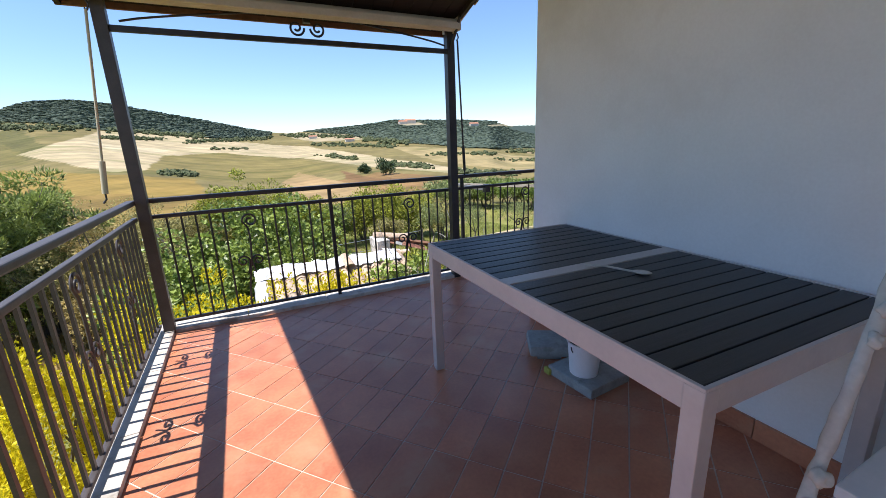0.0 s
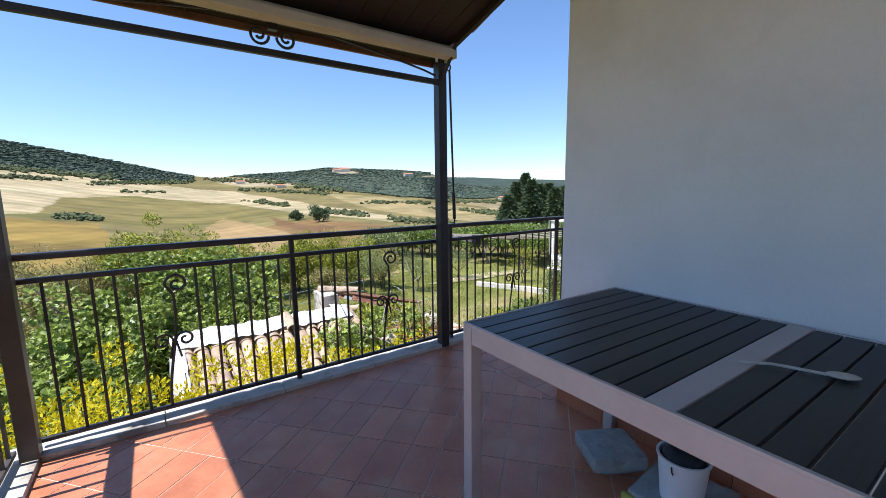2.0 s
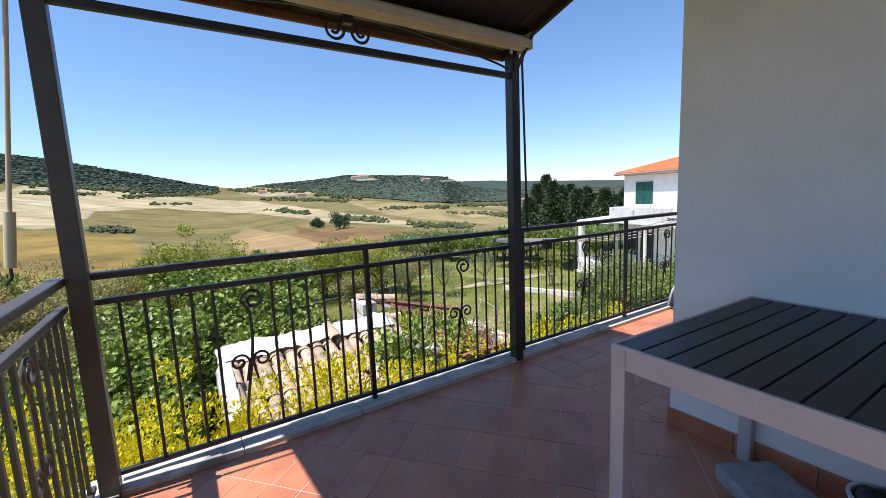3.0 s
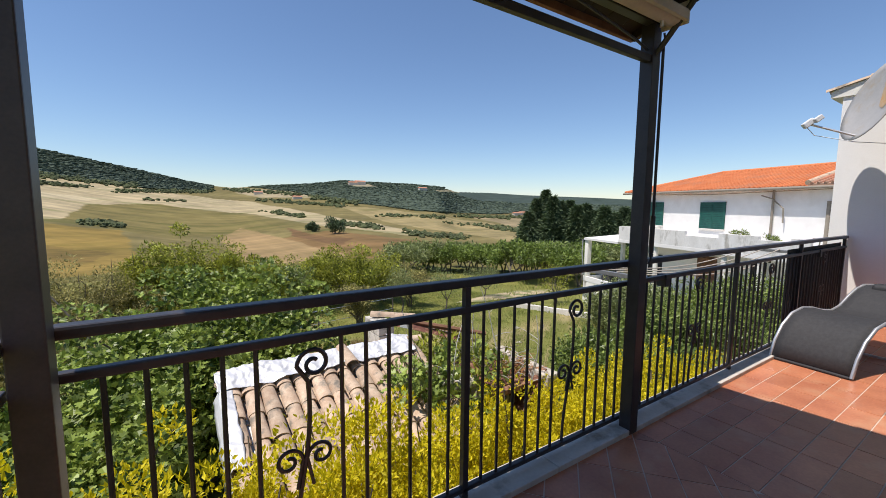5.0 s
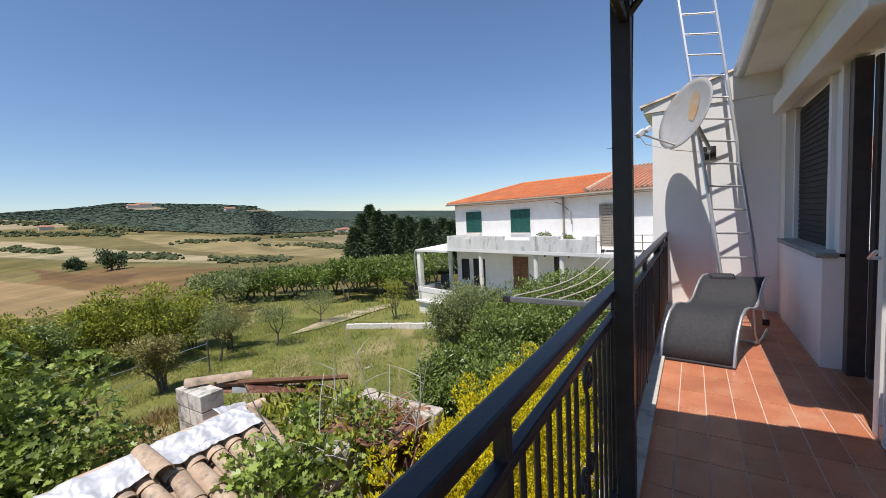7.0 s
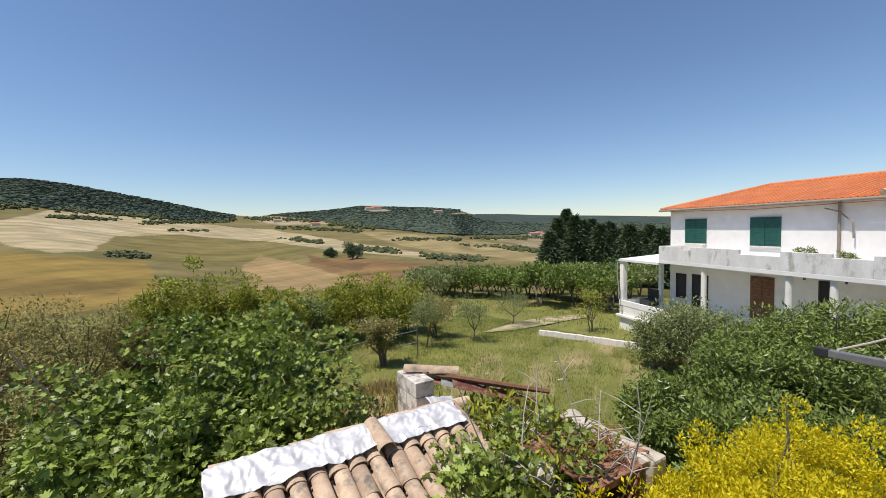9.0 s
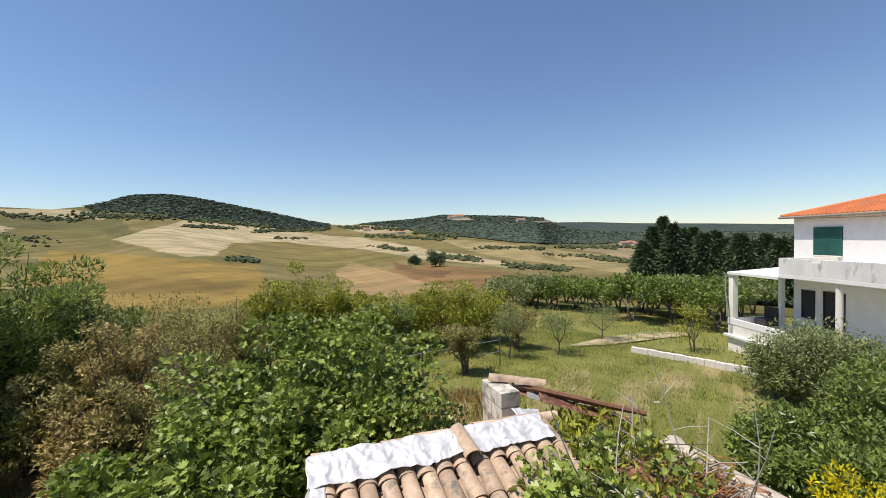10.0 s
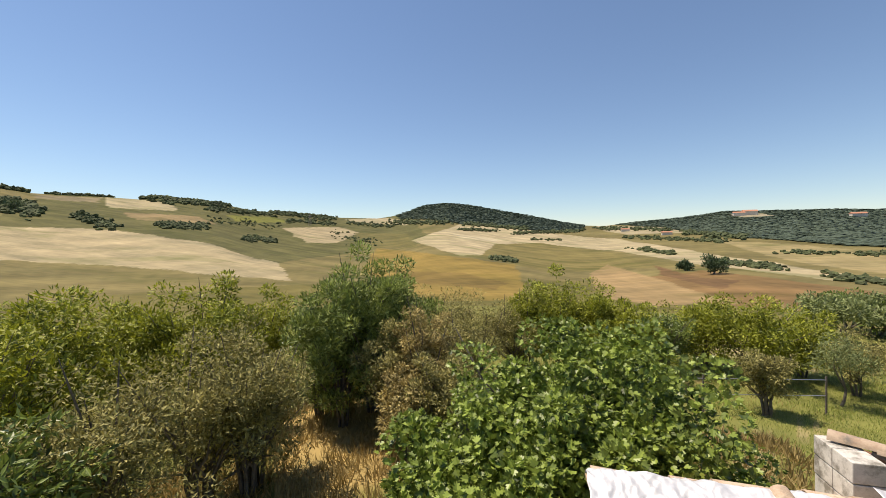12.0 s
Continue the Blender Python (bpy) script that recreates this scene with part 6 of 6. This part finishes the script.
wire = thing("fence", (0, 13, -4.2), "sagging wire fence on thin posts", "fence")
for k in range(5):
    x = 1.0 + 1.9 * k
    y = 13.0 + 0.6 * k
    part("post", tube([(x, y, gz(x, y) - 0.1), (x, y, gz(x, y) + 1.2)], 0.03, 6), M_BARK, wire)
for h_ in (0.6, 1.1):
    part("wire", tube([(1.0 + 1.9 * k, 13.0 + 0.6 * k, gz(1.0 + 1.9 * k, 13.0 + 0.6 * k) + h_) for k in range(5)], 0.012, 5), M_ALU, wire)
for k, (x, y, s_) in enumerate([(11.05, 9.6, 0.13), (12.6, 11.3, 0.08), (9.3, 11.5, 0.07)]):
    b = bmesh.new()
    bmesh.ops.create_icosphere(b, subdivisions=2, radius=1)
    for v in b.verts:
        v.co = Vector((x, y, gz(x, y) + 0.02)) + Vector((v.co.x * s_, v.co.y * s_ * 0.6, v.co.z * s_ * 0.35)) * (1 + 0.3 * noise.noise(v.co * 2))
    solid("stone", b, M_RUBBLE, "pale stone lying on the lawn", "stone", "lawn stones")

# ---- far woods, hedgerows and single trees ----
R_SCAN = np.geomspace(45, 2300, 900)


def range_at(az, el):
    """Range at which the land on that bearing rises to that elevation."""
    x, y = CENTRE[0] + R_SCAN * math.sin(radians(az)), CENTRE[1] + R_SCAN * math.cos(radians(az))
    e_ = np.degrees(np.arctan2(ground_z(x, y) - EYE, R_SCAN))
    k = int(np.argmax(e_ >= el)) if (e_ >= el).any() else int(np.argmax(e_))
    return float(R_SCAN[k])


ico = bmesh.new()
bmesh.ops.create_icosphere(ico, subdivisions=2, radius=1.0)
ICO_V = np.array([v.co for v in ico.verts])
ICO_F = np.array([[v.index for v in f.verts] for f in ico.faces])
ico.free()
ico1 = bmesh.new()
bmesh.ops.create_icosphere(ico1, subdivisions=1, radius=1.0)
ICO1_V = np.array([v.co for v in ico1.verts])
ICO1_F = np.array([[v.index for v in f.verts] for f in ico1.faces])
ico1.free()


def clumps_mesh(name, spots, material, seed, fine=False):
    """Tree clumps with uneven outlines at (x, y, z, size)."""
    rg = np.random.default_rng(seed)
    V0, F0 = (ICO_V, ICO_F) if fine else (ICO1_V, ICO1_F)
    spots = np.asarray(spots)
    n, k = len(spots), len(V0)
    d = V0[None] * (1 + 0.28 * rg.normal(size=(n, k, 1)))
    size = spots[:, 3:4] * np.stack([rg.uniform(0.9, 1.5, n), rg.uniform(0.9, 1.5, n), rg.uniform(0.7, 1.1, n)], 1) * (1.0 if fine else np.array([1.5, 1.5, 0.36]))
    lift = np.stack([np.zeros(n), np.zeros(n), 0.45 * spots[:, 3]], 1)
    v = d * size[:, None, :] + (spots[:, :3] + lift)[:, None, :]
    f = F0[None] + (np.arange(n) * k)[:, None, None]
    return grid_mesh(name, v.reshape(-1, 3).tolist(), f.reshape(-1, 3).tolist(), material, not fine)


# lifted, slightly blue green keeps some distance haze in the colour
M_WOOD = surf("far_woodland", (0.050, 0.074, 0.050), (0.085, 0.114, 0.070), 0.02, 0.95, 0.0, fine=0.3, island=0.14)
M_HEDGE = surf("hedgerow_leaf", (0.042, 0.058, 0.020), (0.105, 0.120, 0.045), 0.2, 0.95, 0.0, fine=1.5, island=0.3)
rgw = np.random.default_rng(55)
n_ = 80000
az_, r_w = rgw.uniform(-72, 62, n_), np.exp(rgw.uniform(math.log(420), math.log(1520), n_))
x_, y_ = CENTRE[0] + r_w * np.sin(np.radians(az_)), CENTRE[1] + r_w * np.cos(np.radians(az_))
z_ = ground_z(x_, y_)
wooded = land_cover(az_, np.degrees(np.arctan2(z_ - EYE, r_w)), r_w)[:, 0] < 0.055
size_ = rgw.uniform(1.6, 3.2, n_) * (0.55 + r_w / 2200)
spots = np.stack([x_, y_, z_, size_], 1)[wooded]
tagged(new("far_woods", clumps_mesh("far_woods", spots, M_WOOD, 1)), "dark green woodland covering the far hills", "woods", kind="stuff")
# hedges: bearing and elevation at both ends, trees, spread, size
WEST_HEDGES = [
    (-66, 5.8, -61, 5.9, 40, 0.12, 2.4), (-63, 4.4, -60, 3.6, 40, 0.35, 2.6), (-59, 5.6, -54.5, 5.6, 26, 0.08, 1.6), (-51, 5.7, -43, 5.1, 90, 0.22, 2.4),
    (-45, 4.6, -38, 4.0, 44, 0.16, 1.8), (-57, 3.3, -54, 2.2, 30, 0.25, 1.8), (-50, 2.6, -45, 2.3, 36, 0.22, 1.7), (-41, 1.0, -37.5, 0.5, 30, 0.22, 1.7),
    (-38, 4.3, -30, 3.5, 56, 0.20, 1.9), (-36, 3.2, -30, 2.8, 30, 0.14, 1.6), (-28, 3.0, -22, 2.4, 30, 0.14, 1.6), (-45, 3.4, -37, 2.4, 18, 0.3, 1.2),
    (-30, 1.4, -24, 0.2, 16, 0.4, 1.2),
]
MIDDLE_HEDGES = [
    (-22, 3.0, -14, 2.9, 40, 0.18, 2.0), (-12.4, 1.9, -7.5, 1.6, 26, 0.06, 1.8), (-12, 2.7, -3, 1.8, 50, 0.12, 2.0), (-5, 1.2, 4, 1.4, 40, 0.10, 1.8),
    (-3, 0.4, 1.5, 0.2, 10, 0.05, 1.4), (6, 1.7, 14, 1.3, 40, 0.12, 2.0), (9, 0.5, 20, -0.2, 44, 0.12, 1.7), (-7.6, -2.2, -4.8, -2.7, 26, 0.12, 1.6),
]
EAST_HEDGES = [
    (16, 0.9, 22, 0.2, 40, 0.15, 2.2), (9.5, -0.9, 14.5, -1.7, 9, 0.08, 1.7), (11.2, -1.1, 11.9, -1.2, 7, 0.06, 1.9), (13.6, -1.5, 14.2, -1.6, 7, 0.06, 1.8),
    (19.5, -2.6, 25, -3.2, 34, 0.16, 1.6), (29, -3.9, 37, -4.6, 44, 0.18, 1.5), (25, -1.4, 34, -1.7, 26, 0.10, 1.6), (34, -2.4, 43, -3.0, 16, 0.12, 1.4),
    (36, -1.5, 50, -1.6, 44, 0.12, 2.0), (41, -3.1, 45, -3.4, 22, 0.12, 1.6), (47, -2.2, 60, -2.4, 36, 0.2, 1.7),
]
spots = []
for a0, e0, a1, e1, n_, sp_, s_ in WEST_HEDGES + MIDDLE_HEDGES + EAST_HEDGES:
    for _ in range(int(n_ * 4)):
        f = rgw.random()
        az, el = a0 + (a1 - a0) * f + rgw.normal() * 0.35, e0 + (e1 - e0) * f + rgw.normal() * sp_ * 0.9
        r = range_at(az, el)
        x, y = polar(az, r)
        spots.append((x, y, gz(x, y), s_ * rgw.uniform(0.25, 0.62) * (0.7 + r / 420)))
tagged(new("hedgerows", clumps_mesh("hedgerows", spots, M_HEDGE, 2, True)), "dark green hedgerows and bushes between fields", "hedges", kind="stuff")
for az, el, s_ in ((18.7, -3.7, 3.6), (15.8, -3.4, 2.4), (-61.5, 4.0, 6.0)):
    r = range_at(az, el - 0.3)
    x, y = polar(az, r)
    plant("field_tree", "single dark round tree in the fields", "tree", (x, y, gz(x, y)), s_ * 1.7, s_, 0.9, 1500, L_CONIFER, int(az * 10) + 900, OVAL, 0.35, 22, 0.0, 0.3, group="field trees", stems=1)
M_FARWALL = surf("far_house_wall", (0.50, 0.44, 0.36), (0.66, 0.60, 0.52), 0.2, 0.9, 0.0)
far_houses = [(21.2, 2.75, 12), (22.2, 2.8, 15), (30.8, 2.1, 12), (9.3, 1.25, 9), (14.0, 0.7, 8)] + [(44 + 0.75 * k, -1.25 + 0.12 * math.sin(k * 2.1), 9) for k in range(9)]
for az, el, s_ in far_houses:
    r = range_at(az, el)
    x, y = polar(az, r)
    z = gz(x, y)
    hse = thing("far_house", (x, y, z), "small pale farmhouse on the far hillside", "house", "far houses")
    part("wall", box((x - s_, y - s_ * 0.4, z - 3), (x + s_, y + s_ * 0.4, z + s_ * 0.55)), M_FARWALL, hse)
    b = bmesh.new()
    v = [b.verts.new(p) for p in ((x - s_ * 1.05, y - s_ * 0.45, z + s_ * 0.55), (x + s_ * 1.05, y - s_ * 0.45, z + s_ * 0.55), (x + s_ * 1.05, y + s_ * 0.45, z + s_ * 0.55), (x - s_ * 1.05, y + s_ * 0.45, z + s_ * 0.55), (x - s_ * 1.05, y, z + s_ * 0.8), (x + s_ * 1.05, y, z + s_ * 0.8))]
    for f in ((0, 1, 5, 4), (2, 3, 4, 5), (0, 4, 3), (1, 2, 5), (3, 2, 1, 0)):
        b.faces.new([v[k] for k in f])
    part("roof", b, M_ROOFOLD, hse)
r = 690
x, y = polar(-33.1, r)
z = gz(x, y)
pyl = thing("pylon", (x, y, z), "thin lattice power pylon on the ridge", "pylon")
for sx, sy in ((-1, -1), (-1, 1), (1, -1), (1, 1)):
    part("leg", tube([(x + 2.2 * sx, y + 2.2 * sy, z - 1), (x + 0.4 * sx, y + 0.4 * sy, z + 17), (x, y, z + 20)], 0.22, 5), M_GREYDOOR, pyl)
for h_, w_ in ((14, 3.5), (17, 2.6)):
    part("arm", tube([(x - w_, y, z + h_), (x + w_, y, z + h_)], 0.25, 5), M_GREYDOOR, pyl)
# ---- floor tiles ----
TILE_L, TILE_W, JOINT = 0.303, 0.152, 0.006
floor_ob = bpy.data.objects["floor"]
whole = mesh_of("floor_tile", box((-TILE_L / 2 + JOINT / 2, -TILE_W / 2 + JOINT / 2, -0.010), (TILE_L / 2 - JOINT / 2, TILE_W / 2 - JOINT / 2, 0.0), 0.0), M_TILE)


def clip_poly(poly, lo, hi):
    for axis, limit, keep in ((0, lo[0], 1), (0, hi[0], -1), (1, lo[1], 1), (1, hi[1], -1)):
        out = []
        for p, q in zip(poly, poly[1:] + poly[:1]):
            ip, iq = (p[axis] - limit) * keep >= 0, (q[axis] - limit) * keep >= 0
            if ip:
                out.append(p)
            if ip != iq:
                f = (limit - p[axis]) / (q[axis] - p[axis])
                out.append((p[0] + (q[0] - p[0]) * f, p[1] + (q[1] - p[1]) * f))
        poly = out
        if not poly:
            return []
    return poly


def lay_tiles(lo, hi, angle, shift):
    c, s_ = math.cos(radians(angle)), math.sin(radians(angle))
    cx, cy = (lo[0] + hi[0]) / 2 + shift[0], (lo[1] + hi[1]) / 2 + shift[1]
    n = 22
    for i in range(-n, n + 1):
        for j in range(-2 * n, 2 * n + 1):
            u, v = i * TILE_L, j * TILE_W
            x, y = cx + u * c - v * s_, cy + u * s_ + v * c
            hl, hw = TILE_L / 2 - JOINT / 2, TILE_W / 2 - JOINT / 2
            corners = [(x + a * c - b_ * s_, y + a * s_ + b_ * c) for a, b_ in ((-hl, -hw), (hl, -hw), (hl, hw), (-hl, hw))]
            cut = clip_poly(corners, lo, hi)
            if len(cut) < 3:
                continue
            area = 0.5 * abs(sum(p[0] * q[1] - q[0] * p[1] for p, q in zip(cut, cut[1:] + cut[:1])))
            if area < 0.0015:
                continue
            if area > 4 * hl * hw - 1e-6:
                ob = new("floor_tile", whole)
                ob.matrix_basis = pose(x, y, random.uniform(-0.0008, 0.0008), 0, 0, angle)
            else:
                b = bmesh.new()
                top = [b.verts.new((*p, 0.0)) for p in cut]
                low = [b.verts.new((*p, -0.010)) for p in cut]
                b.faces.new(top)
                for k in range(len(cut)):
                    b.faces.new((low[k], low[(k + 1) % len(cut)], top[(k + 1) % len(cut)], top[k]))
                bmesh.ops.recalc_face_normals(b, faces=b.faces)
                ob = new("floor_tile", mesh_of("floor_tile", b, M_TILE))
            ob.parent = floor_ob


lay_tiles((0.0, -4.69), (WALL_X - 0.016, -0.008), 40, (0.02, 0.05))
lay_tiles((WALL_X - 0.010, FRONT_Y + 0.016), (DISH_X - 0.004, -0.008), 0, (0.05, 0.0))
lay_tiles((OPEN_L + 0.062, FRONT_Y - 0.26), (4.755, FRONT_Y + 0.012), 0, (0.0, 0.0))
